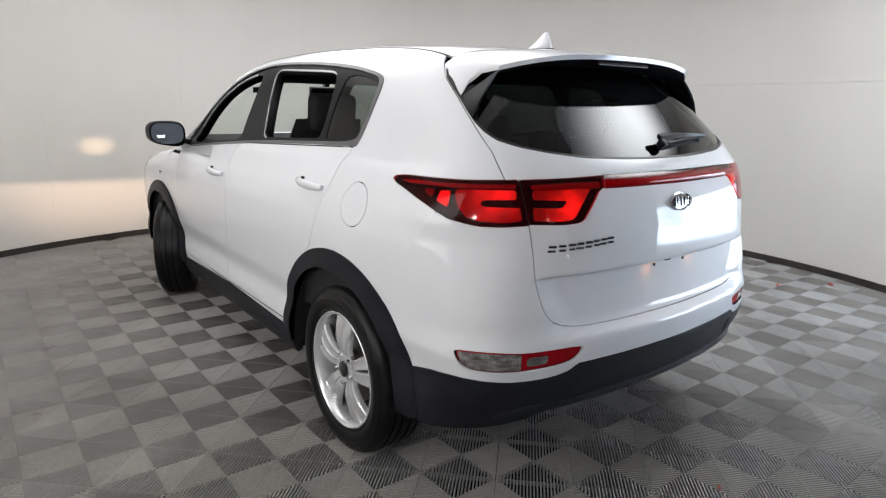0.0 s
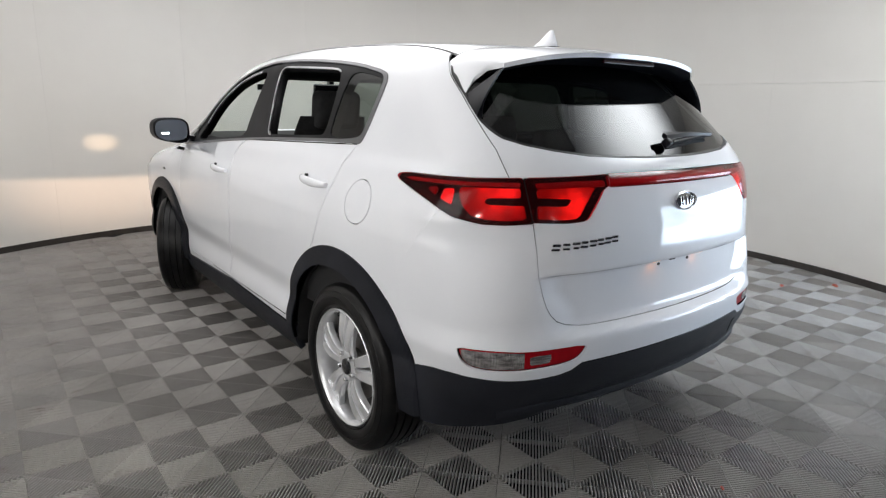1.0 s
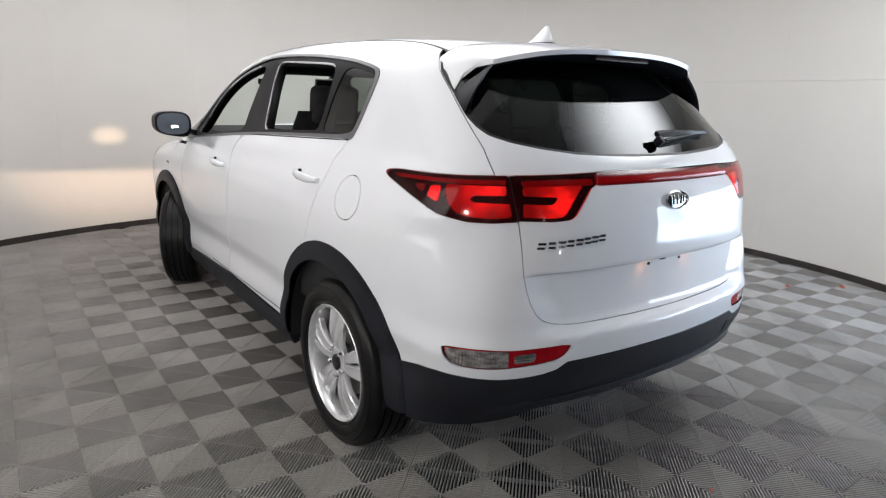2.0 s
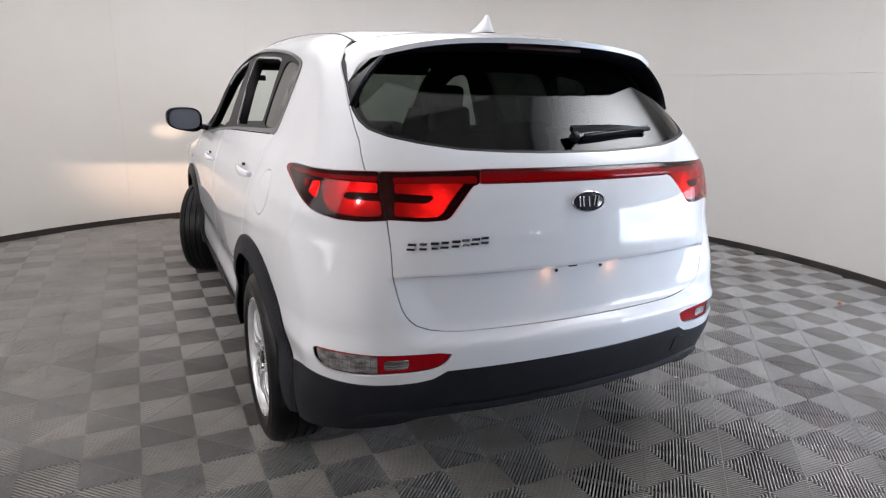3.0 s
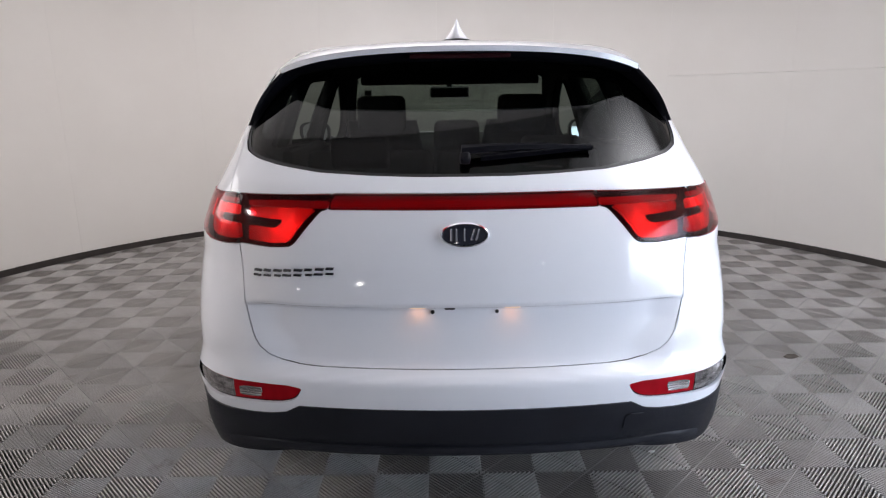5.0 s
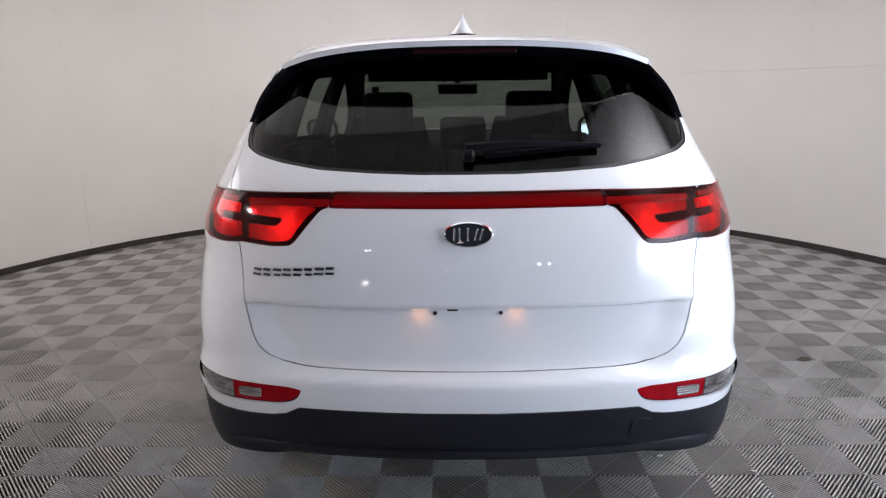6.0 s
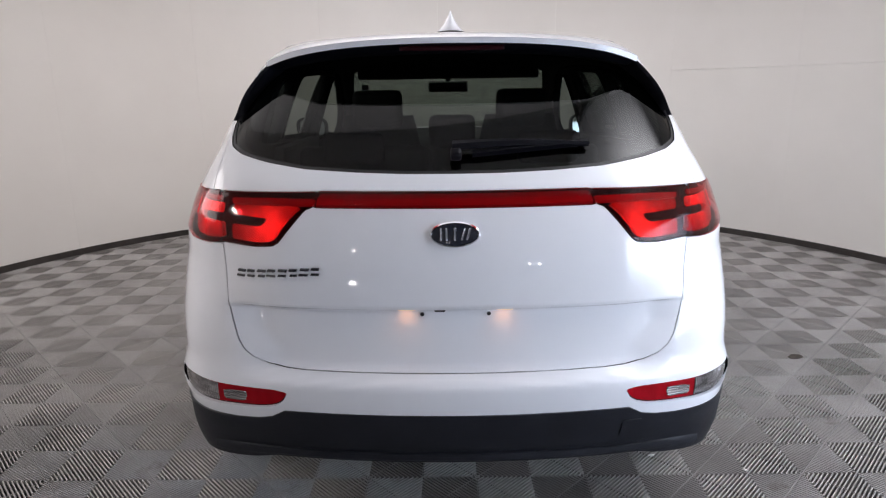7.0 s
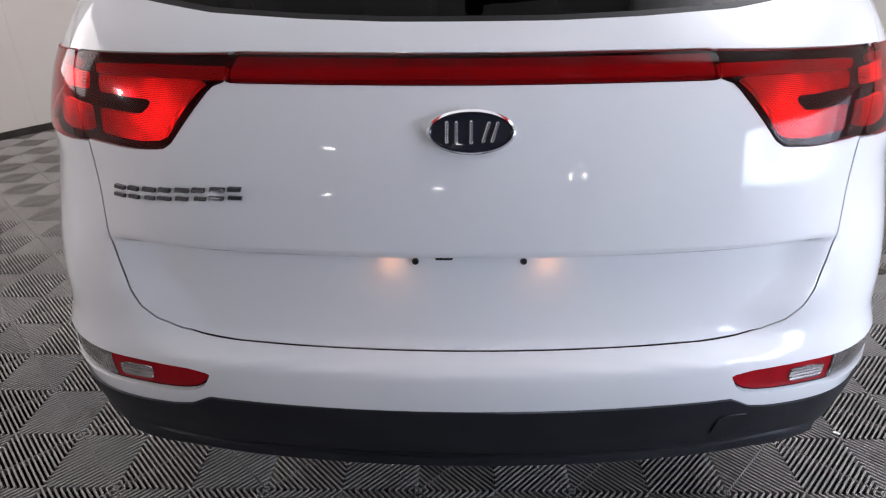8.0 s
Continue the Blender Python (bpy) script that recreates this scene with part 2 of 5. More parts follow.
def lathe(profile, n=64, a0=0.0, a1=2 * math.pi):
    """A profile of (along, radius) turned round the x axis."""
    bm = bmesh.new()
    full = abs(a1 - a0 - 2 * math.pi) < 1e-6
    m = n if full else n + 1
    rings = []
    for along, r in profile:
        rings.append([bm.verts.new((along, r * math.cos(a0 + (a1 - a0) * i / n), r * math.sin(a0 + (a1 - a0) * i / n))) for i in range(m)])
    for a, b in zip(rings, rings[1:]):
        for i in range(n):
            j = (i + 1) % m
            bm.faces.new((a[i], a[j], b[j], b[i]))
    return bm


def prism(outline, depth, bevel=0.0):
    """A flat outline in x, z given depth along y, from y = 0 to depth, rounded at its rim."""
    bm = bmesh.new()
    front = [bm.verts.new((x, 0, z)) for x, z in outline]
    face = bm.faces.new(front)
    got = bmesh.ops.extrude_face_region(bm, geom=[face])
    bmesh.ops.translate(bm, vec=(0, depth, 0), verts=[g for g in got["geom"] if isinstance(g, bmesh.types.BMVert)])
    if bevel:
        rim = [e for e in bm.edges if abs(e.verts[0].co.y) < 1e-6 and abs(e.verts[1].co.y) < 1e-6]
        bmesh.ops.bevel(bm, geom=rim, offset=bevel, segments=2, profile=0.6, affect="EDGES")
    return bm


# ---- the booth: a round room with a curved white wall, a tiled floor and an open bay ----
MID = (-0.10, 1.90)
ROUND = 4.05
HIGH = 3.05


def ring_point(deg, r):
    return MID[0] + r * math.cos(radians(deg)), MID[1] + r * math.sin(radians(deg))


def wall_slab(name, a, b, z0, z1, mat, r0=ROUND, thick=0.10, label="", step_deg=2.0, parent=None):
    n = max(2, int((b - a) / step_deg))
    bm = bmesh.new()
    cols = []
    for i in range(n + 1):
        d = a + (b - a) * i / n
        inner, outer = ring_point(d, r0), ring_point(d, r0 + thick)
        cols.append([bm.verts.new((*inner, z0)), bm.verts.new((*inner, z1)), bm.verts.new((*outer, z1)), bm.verts.new((*outer, z0))])
    for p, q in zip(cols, cols[1:]):
        for k in range(4):
            bm.faces.new((p[k], p[(k + 1) % 4], q[(k + 1) % 4], q[k]))
    bm.faces.new(cols[0])
    bm.faces.new(cols[-1][::-1])
    bmesh.ops.recalc_face_normals(bm, faces=bm.faces[:])
    me = bpy.data.meshes.new(name)
    bm.to_mesh(me)
    bm.free()
    me.materials.append(mat)
    me.polygons.foreach_set("use_smooth", [True] * len(me.polygons))
    me.set_sharp_from_angle(angle=radians(35))
    ob = new(name, me)
    if parent:
        ob.parent = parent
    if label:
        tagged(ob, label, "wall", kind="structure")
    return ob


wall = tagged(new("wall_round"), "curved off-white painted booth wall of tall panels", "wall", kind="structure")
SEAMS = [-26.0, -3.5, 17.0, 36.0, 53.0, 71.0, 90.0, 109.0, 128.0, 147.0, 166.0, 185.0, 204.0, 223.0, 242.0, 261.0, 280.0, 299.0]
for a, b in zip(SEAMS, SEAMS[1:]):
    if a in (-26.0, -3.5, 17.0, 36.0):
        wall_slab("wall_panel", a + 0.005, b - 0.005, 0.0, 1.633, WALL, parent=wall)
        wall_slab("wall_panel", a + 0.005, b - 0.005, 1.635, HIGH, WALL, parent=wall)
    else:
        # unseen dark panels added aft of the tail to cut bounce onto the gate
        darkened = 240 < (a + b) / 2 < 300
        wall_slab("dark_panel" if darkened else "wall_panel", a + 0.005, b - 0.005, 0.0, HIGH, REAR_DARK if darkened else WALL, parent=wall)
wall_slab("wall_backing", -26.0, 299.0, 0.0, HIGH, WALL, r0=ROUND + 0.102, thick=0.03, label="plain boards behind the curved booth wall")
wall_slab("wall_over_window", -61.0, -26.0, 1.32, HIGH, WALL, label="white wall above the low bright window")
wall_slab("wall_under_window", -61.0, -26.0, 0.0, 0.46, WALL, label="white wall below the low bright window")
base = wall_slab("baseboard", -61.0, 299.0, 0.0, 0.055, BASE, r0=ROUND - 0.022, thick=0.02, label="low dark rubber strip along the curved wall")
base["category"] = "baseboard"

bm = bmesh.new()
disc = [bm.verts.new((*ring_point(d, ROUND + 0.14), HIGH)) for d in range(0, 360, 4)]
under = bm.faces.new(disc)
got = bmesh.ops.extrude_face_region(bm, geom=[under])
bmesh.ops.translate(bm, vec=(0, 0, 0.1), verts=[g for g in got["geom"] if isinstance(g, bmesh.types.BMVert)])
bmesh.ops.recalc_face_normals(bm, faces=bm.faces[:])
me = bpy.data.meshes.new("ceiling")
bm.to_mesh(me)
bm.free()
me.materials.append(CEILING)
tagged(new("ceiling", me), "plain pale grey ceiling over the booth", "ceiling", kind="structure")

# the ground under the tiles reaches out beyond the bay
mesh_object("ground", [(-14, -14, -0.034), (14, -14, -0.034), (14, 14, -0.034), (-14, 14, -0.034)], [(0, 1, 2, 3)], SUBFLOOR)
tagged(bpy.data.objects["ground"], "dark concrete floor beneath the plastic tiles", "floor", kind="structure")

# bright daylight outside a low wide window behind the camera
bay_glow = material("bright_yard", (0.8, 0.8, 0.8), 0.8, emit=(0.74, 0.86, 1.0), power=3.6)
yard = bay_glow.node_tree
yard_at = yard.nodes.new("ShaderNodeTexCoord")
yard_noise = node(bay_glow, "ShaderNodeTexNoise", Scale=1.1, Detail=3.0, Roughness=0.55)
yard.links.new(yard_at.outputs["Object"], yard_noise.inputs["Vector"])
yard_level = node(bay_glow, "ShaderNodeMapRange", From_Min=0.36, From_Max=0.62, To_Min=1.2, To_Max=9.5)
yard.links.new(yard_noise.outputs["Fac"], yard_level.inputs["Value"])
yard.links.new(yard_level.outputs[0], yard.nodes["Principled BSDF"].inputs["Emission Strength"])
cx, cy = ring_point(-46, ROUND + 3.2)
dx, dy = -math.sin(radians(-46)) * 3.4, math.cos(radians(-46)) * 3.4
bm = bmesh.new()
quad = [bm.verts.new(p) for p in ((cx - dx, cy - dy, -0.02), (cx + dx, cy + dy, -0.02), (cx + dx, cy + dy, 3.3), (cx - dx, cy - dy, 3.3))]
bm.faces.new(quad)
me = bpy.data.meshes.new("backdrop")
bm.to_mesh(me)
bm.free()
me.materials.append(bay_glow)
tagged(new("backdrop", me), "plain bright daylight outside the low window", "backdrop", kind="structure")
area_lamp("window_daylight", (*ring_point(-46, ROUND - 0.10), 0.89), (*ring_point(-46, 1.0), 0.9), 2.4, 0.8, 23, (0.62, 0.79, 1.0))

# two round luminous ceiling panels out of view, each fading from its middle to its rim; the large one is added fill,
# the small one stands where the rear window mirrors a bright source
def light_panel(x, y, radius, core, middle, rim, colour, label):
    glow = material("lit_diffuser", (0.85, 0.85, 0.85), 0.6, emit=colour, power=middle)
    t = glow.node_tree
    spot = t.nodes.new("ShaderNodeTexCoord")
    away = t.nodes.new("ShaderNodeVectorMath")
    away.operation = "LENGTH"
    t.links.new(spot.outputs["Object"], away.inputs[0])
    fade = node(glow, "ShaderNodeMapRange", From_Min=core, From_Max=radius, To_Min=middle, To_Max=rim)
    fade.interpolation_type = "SMOOTHSTEP"
    t.links.new(away.outputs["Value"], fade.inputs["Value"])
    t.links.new(fade.outputs[0], t.nodes["Principled BSDF"].inputs["Emission Strength"])
    lamp = thing("ceiling_light", label, "ceiling light", "ceiling lights", pose(x, y, HIGH - 0.05))
    bm = bmesh.new()
    edge = [bm.verts.new((radius * math.cos(radians(d)), radius * math.sin(radians(d)), 0)) for d in range(0, 360, 5)]
    bm.faces.new(edge[::-1])
    part("diffuser", bm, glow, lamp, "glowing white diffuser")
    rim_ring = lathe([(-0.01, radius), (-0.01, radius + 0.02), (0.05, radius + 0.02), (0.05, radius), (-0.01, radius)], 72)
    bmesh.ops.rotate(rim_ring, matrix=Matrix.Rotation(radians(-90), 3, "Y"), verts=rim_ring.verts[:])
    part("frame", rim_ring, material("light_frame", (0.6, 0.6, 0.6), 0.5), lamp)


# overhead fill light, added without a known fixture
light_panel(-0.30, 2.75, 2.6, 0.8, 2.25, 0.28, (0.995, 0.985, 0.985), "large round glowing panel added under the ceiling as fill light")
light_panel(2.05, -0.05, 1.15, 0.15, 9.8, 0.30, (0.93, 0.97, 1.0), "small round bright ceiling panel, lit")

# lamps on the wall behind the camera: one short bright lamp and a few small spots
TUBE = material("lit_bulb", (0.9, 0.9, 0.9), 0.4, emit=(1.0, 0.98, 0.95), power=26.0)
HOLDER = material("lamp_holder", (0.5, 0.5, 0.5), 0.5)


def wall_lamp(deg, z0, z1, watts):
    x, y = ring_point(deg, ROUND - 0.05)
    lamp = thing("wall_lamp", "short bright lamp on the white wall", "lamp", "", pose(x, y, 0, 0, 0, deg + 90))
    part("holder", block((0.16, 0.03, z1 - z0 + 0.10), pose(0, -0.03, (z0 + z1) / 2), 0.006), HOLDER, lamp)
    tube = lathe([(z0, 0.001), (z0, 0.03), (z0 + 0.03, 0.055), (z1 - 0.03, 0.055), (z1, 0.03), (z1, 0.001)], 20)
    bmesh.ops.rotate(tube, matrix=Matrix.Rotation(radians(-90), 3, "Y"), verts=tube.verts[:])
    part("bulb", tube, TUBE, lamp, "glowing bulb")
    aim = (MID[0], 1.2, 0.8)
    area_lamp("wall_lamp_light", (*ring_point(deg, ROUND - 0.10), (z0 + z1) / 2), aim, 0.11, z1 - z0, watts, (1.0, 0.98, 0.95))


wall_lamp(-139.5, 1.655, 1.745, 12)


# an added fill panel, never in view, brightens the car's left flank and floor
FLANK_FILL = material("flank_fill_glow", (0.85, 0.85, 0.85), 0.6, emit=(1.0, 0.985, 0.96), power=2.5)
flank_fill = thing("flank_fill_panel", "broad unseen glowing panel added on the curved wall as fill light", "light")
wall_slab("casing", 173.5, 206.5, 1.17, 2.83, HOLDER, r0=ROUND - 0.045, thick=0.043, parent=flank_fill)
wall_slab("diffuser", 174.0, 206.0, 1.20, 2.80, FLANK_FILL, r0=ROUND - 0.055, thick=0.008, parent=flank_fill)


def wall_spot(deg, z, wide, high):
    x, y = ring_point(deg, ROUND - 0.03)
    lamp = thing("wall_spot", "small lit spot lamp on the white wall", "lamp", "wall spots", pose(x, y, z, 0, 0, deg + 90))
    part("body", block((wide + 0.02, 0.05, high + 0.02), pose(0, -0.005, 0), 0.006), HOLDER, lamp)
    part("lens", block((wide, 0.012, high), pose(0, 0.026, 0), 0.004), TUBE, lamp, "glowing lens")


for deg, z, wide, high in ((-76.6, 0.90, 0.02, 0.11), (-78.0, 0.90, 0.02, 0.11), (-91, 0.68, 0.09, 0.025), (-102.5, 0.50, 0.06, 0.04), (-102, 1.28, 0.08, 0.02), (-115, 0.42, 0.08, 0.025)):
    wall_spot(deg, z, wide, high)

# floor: square plastic grid tiles laid at 45 degrees to the car, ribs running out to each side of a tile
SIDE_T, RIBS = 0.295, 23


def tile_geometry():
    verts, faces = [], []
    pitch = SIDE_T / RIBS
    low = -0.020
    half = SIDE_T / 2
    for q in range(4):
        c, s = (1, 0, -1, 0)[q], (0, 1, 0, -1)[q]
        for i in range(RIBS):
            x = (i + 0.5) * pitch - half
            y0, y1 = abs(x) + 0.0010, half - 0.0016
            if y1 - y0 < 0.003:
                y0 = y1 - 0.003
            b = len(verts)
            # a rib: rounded top, then straight down into the dark
            for px, pz in ((-0.09, 0.0), (0.09, 0.0), (0.175, -0.0007), (0.215, -0.0020), (0.20, low), (-0.20, low), (-0.215, -0.0020), (-0.175, -0.0007)):
                for py in (y0, y1):
                    qx = x + px * pitch
                    verts.append((qx * c - py * s, qx * s + py * c, pz))
            for k in range(8):
                if k != 4:
                    n = (k + 1) % 8
                    faces.append((b + 2 * k, b + 2 * n, b + 2 * n + 1, b + 2 * k + 1))
            faces.append(tuple(b + 2 * k for k in range(8)))
            faces.append(tuple(b + 2 * k + 1 for k in range(7, -1, -1)))
        # thin web along the tile's side, a little lower than the ribs
        b = len(verts)
        for px, py, pz in ((-half + 0.0006, half - 0.0018, -0.0022), (half - 0.0006, half - 0.0018, -0.0022), (half - 0.0006, half - 0.0007, -0.0022), (-half + 0.0006, half - 0.0007, -0.0022),
                           (-half + 0.0006, half - 0.0018, low), (half - 0.0006, half - 0.0018, low)):
            verts.append((px * c - py * s, px * s + py * c, pz))
        faces += [(b, b + 1, b + 2, b + 3), (b, b + 4, b + 5, b + 1)]
    return verts, faces


floor = tagged(new("floor"), "grey plastic grid tiles whose ribs make a checker pattern", "floor", kind="structure")
tv, tf = tile_geometry()
tile_mesh = bpy.data.meshes.new("tile")
tile_mesh.from_pydata(tv, [], tf)
tile_mesh.materials.append(TILE)
A0, B0 = -0.150 + SIDE_T / 2, -0.268 + SIDE_T / 2
near, rest = [], []
for i in range(-22, 26):
    for j in range(-22, 26):
        a, b = A0 + i * SIDE_T, B0 + j * SIDE_T
        x, y = (a - b) / math.sqrt(2), (a + b) / math.sqrt(2)
        if math.hypot(x - MID[0], y - MID[1]) > ROUND + 0.1:
            continue
        (near if -2.7 < x < 2.4 and -1.2 < y < 2.1 and not (abs(x) < 0.62 and y > 0.5) else rest).append((x, y))
near.sort(key=lambda p: math.hypot(p[0] + 0.3, p[1] + 0.2))
near, rest = near[:300], rest + near[300:]
TILES_NEAR, TILES_REST = near, rest


# ---- the car's body as one smooth form: x across, y from tail to nose, z up ----
def curve1(knots):
    """A smooth curve through (t, value) knots that does not overshoot."""
    t = np.array([k[0] for k in knots], float)
    v = np.array([k[1] for k in knots], float)
    h = np.diff(t)
    d = np.diff(v) / h
    m = np.zeros_like(v)
    m[0], m[-1] = d[0], d[-1]
    w1, w2 = 2 * h[1:] + h[:-1], h[1:] + 2 * h[:-1]
    same = d[:-1] * d[1:] > 0
    safe0, safe1 = np.where(same, d[:-1], 1), np.where(same, d[1:], 1)
    m[1:-1] = np.where(same, (w1 + w2) / (w1 / safe0 + w2 / safe1), 0)

    def value(q):
        q = np.asarray(q, float)
        i = np.clip(np.searchsorted(t, q) - 1, 0, len(h) - 1)
        s = np.clip((q - t[i]) / h[i], 0, 1)
        a, b = v[i], v[i + 1]
        r = (1 + 2 * s) * (1 - s) ** 2 * a + s * (1 - s) ** 2 * h[i] * m[i] + s * s * (3 - 2 * s) * b + s * s * (s - 1) * h[i] * m[i + 1]
        return r + np.where(q < t[0], (q - t[0]) * m[0], 0) + np.where(q > t[-1], (q - t[-1]) * m[-1], 0)
    return value


def step(a, b, q):
    s = np.clip((q - a) / (b - a), 0, 1)
    return s * s * (3 - 2 * s)


REAR = curve1([(0.2, 0.16), (0.36, 0.085), (0.40, 0.045), (0.46, 0.0), (0.57, -0.027), (0.645, -0.034), (0.660, -0.032), (0.678, -0.014), (0.700, 0.008), (0.715, 0.013),
               (0.78, 0.018), (0.858, 0.022), (0.866, 0.020), (0.876, -0.010), (0.888, -0.017), (0.98, -0.014), (1.08, 0.002), (1.14, 0.020), (1.18, 0.042), (1.215, 0.066),
               (1.27, 0.115), (1.38, 0.225), (1.53, 0.39), (1.73, 0.63)])
REAR_PLAIN = curve1([(0.2, 0.12), (0.43, 0.02), (0.53, -0.02), (0.62, -0.030), (0.73, -0.012), (0.88, -0.008), (1.03, 0.0), (1.14, 0.020), (1.215, 0.066), (1.27, 0.115), (1.38, 0.225), (1.53, 0.39), (1.73, 0.63)])
SIDE = curve1([(0.2, 0.84), (0.30, 0.885), (0.42, 0.905), (0.52, 0.895), (0.62, 0.911), (0.80, 0.916), (0.93, 0.911), (1.02, 0.892), (1.10, 0.864), (1.16, 0.846), (1.215, 0.821),
               (1.30, 0.791), (1.45, 0.735), (1.58, 0.678), (1.8, 0.57)])
NARROW = curve1([(-0.1, 0.09), (0.1, 0.062), (0.4, 0.034), (0.7, 0.016), (1.0, 0.0), (1.5, 0.0), (2.8, 0.0), (3.5, 0.0), (4.0, 0.0), (4.5, 0.05), (4.8, 0.12)])
CABIN_IN = curve1([(0.0, 0.042), (0.6, 0.027), (1.0, 0.016), (1.8, 0.0), (2.4, 0.0), (3.2, 0.03), (4.5, 0.03)])
ROOF = curve1([(0.0, 1.550), (0.31, 1.594), (0.55, 1.622), (0.8, 1.646), (1.2, 1.671), (1.7, 1.682), (2.2, 1.666), (2.5, 1.630), (2.75, 1.545), (3.1, 1.355), (3.36, 1.215), (3.46, 1.165), (3.62, 1.135),
               (4.0, 1.075), (4.3, 0.985), (4.5, 0.86), (4.7, 0.66)])
NOSE = curve1([(0.2, 4.42), (0.4, 4.50), (0.7, 4.55), (0.85, 4.52), (1.0, 4.42), (1.1, 4.3)])


TUCK = curve1([(-0.2, 0.040), (-0.1, 0.038), (0.15, 0.028), (0.5, 0.006), (0.9, 0.0), (1.3, 0.0), (5.0, 0.0)])


def smin(a, b, k):
    h = np.clip(k - np.abs(a - b), 0, None) / k
    return np.minimum(a, b) - h * h * k * 0.25


def body_field(x, y, z):
    """Positive inside the body, in metres near its skin."""
    x = np.abs(x)
    wide = step(0.73, 0.82, z)
    mid = 1 - step(0.47 + 0.06 * wide, 0.635 + 0.025 * wide, x)
    bow = 0.17 * x * x + (0.2 + 0.6 * step(0.72, 1.02, z)) * np.clip(x - 0.42, 0, None) ** 2
    rear = REAR(z) * mid + REAR_PLAIN(z) * (1 - mid) + bow * (1 + 0.2 * step(1.2, 1.5, z))
    lean = np.sqrt(1 + (1.05 * step(1.18, 1.28, z)) ** 2)
    d_rear = (y - rear) / lean
    side = SIDE(z) - NARROW(y) * (1 - 0.3 * step(1.15, 1.3, z)) - CABIN_IN(y) * step(1.05, 1.3, z)
    side = side - TUCK(y) * step(0.60, 0.70, z) * (1 - step(0.96, 1.05, z))
    d_side = (side - x) / np.sqrt(1 + (0.36 * step(1.15, 1.3, z)) ** 2)
    drop = 0.075 * x * x + 0.10 * np.clip(x - 0.45, 0, None) ** 2
    slope = np.sqrt(1 + (0.55 * step(2.45, 2.7, y) * (1 - step(3.35, 3.5, y))) ** 2)
    d_top = (ROOF(y) - drop - z) / slope
    d_nose = NOSE(z) - 0.20 * x * x - y
    k = 0.17 - 0.03 * step(1.15, 1.28, z)
    d = smin(d_side, d_rear, k)
    d = smin(d, d_nose, 0.20)
    return smin(d, d_top, 0.11)


def body_normal(p):
    e = 0.0015
    g = np.stack([body_field(p[:, 0] + e * (i == 0), p[:, 1] + e * (i == 1), p[:, 2] + e * (i == 2)) -
                  body_field(p[:, 0] - e * (i == 0), p[:, 1] - e * (i == 1), p[:, 2] - e * (i == 2)) for i in range(3)], 1)
    return -g / np.maximum(np.linalg.norm(g, axis=1), 1e-9)[:, None]


def to_skin(o, d, far=3.0):
    """Where rays that start inside at o along d leave the body."""
    lo, hi = np.zeros(len(o)), np.full(len(o), far)
    n = 60
    t = np.zeros(len(o))
    done = np.zeros(len(o), bool)
    for i in range(1, n + 1):
        s = far * i / n
        q = o + d * s
        out = (body_field(q[:, 0], q[:, 1], q[:, 2]) < 0) & ~done
        hi[out] = s
        lo[out] = far * (i - 1) / n
        done |= out
    for i in range(26):
        t = (lo + hi) / 2
        q = o + d * t[:, None]
        ins = body_field(q[:, 0], q[:, 1], q[:, 2]) > 0
        lo, hi = np.where(ins, t, lo), np.where(ins, hi, t)
    return o + d * ((lo + hi) / 2)[:, None]


SPINE0, SPINE1, SPINE_Z = 0.95, 3.35, 0.95


def unwrap(p):
    """How far round the car a point lies, from the middle of the tail, in metres."""
    x, y = np.abs(p[:, 0]), p[:, 1]
    return np.where(y < SPINE0, 0.95 * np.arctan2(x, np.maximum(SPINE0 - y, 0)), y - SPINE0 + 0.95 * math.pi / 2)


def half_body(fan=120, run=150, nose=44):
    """The left half of the skin as a fine net: points, normals, triangles."""
    psi = np.radians(np.concatenate([np.linspace(-44, 34, 170), np.linspace(34, 90, 62)[1:]]))
    ang = np.concatenate([np.linspace(0, 90, fan), np.full(run, 90.0), np.linspace(90, 180, nose)])
    base_y = np.concatenate([np.full(fan, SPINE0), np.linspace(SPINE0, SPINE1, run + 1)[1:], np.full(nose, SPINE1)])
    ang = np.radians(ang)
    A, S = np.meshgrid(ang, psi)
    Y, _ = np.meshgrid(base_y, psi)
    o = np.stack([np.zeros(A.size), Y.ravel(), np.full(A.size, SPINE_Z)], 1)
    d = np.stack([-np.sin(A) * np.cos(S), -np.cos(A) * np.cos(S), np.sin(S)], 2).reshape(-1, 3)
    P = to_skin(o, d)
    rows, cols = A.shape
    i, j = np.meshgrid(np.arange(rows - 1), np.arange(cols - 1), indexing="ij")
    q = (i * cols + j).ravel()
    T = np.concatenate([np.stack([q, q + cols, q + 1], 1), np.stack([q + 1, q + cols, q + cols + 1], 1)])
    area = np.linalg.norm(np.cross(P[T[:, 1]] - P[T[:, 0]], P[T[:, 2]] - P[T[:, 0]]), axis=1)
    return P, body_normal(P), T[area > 1e-9]


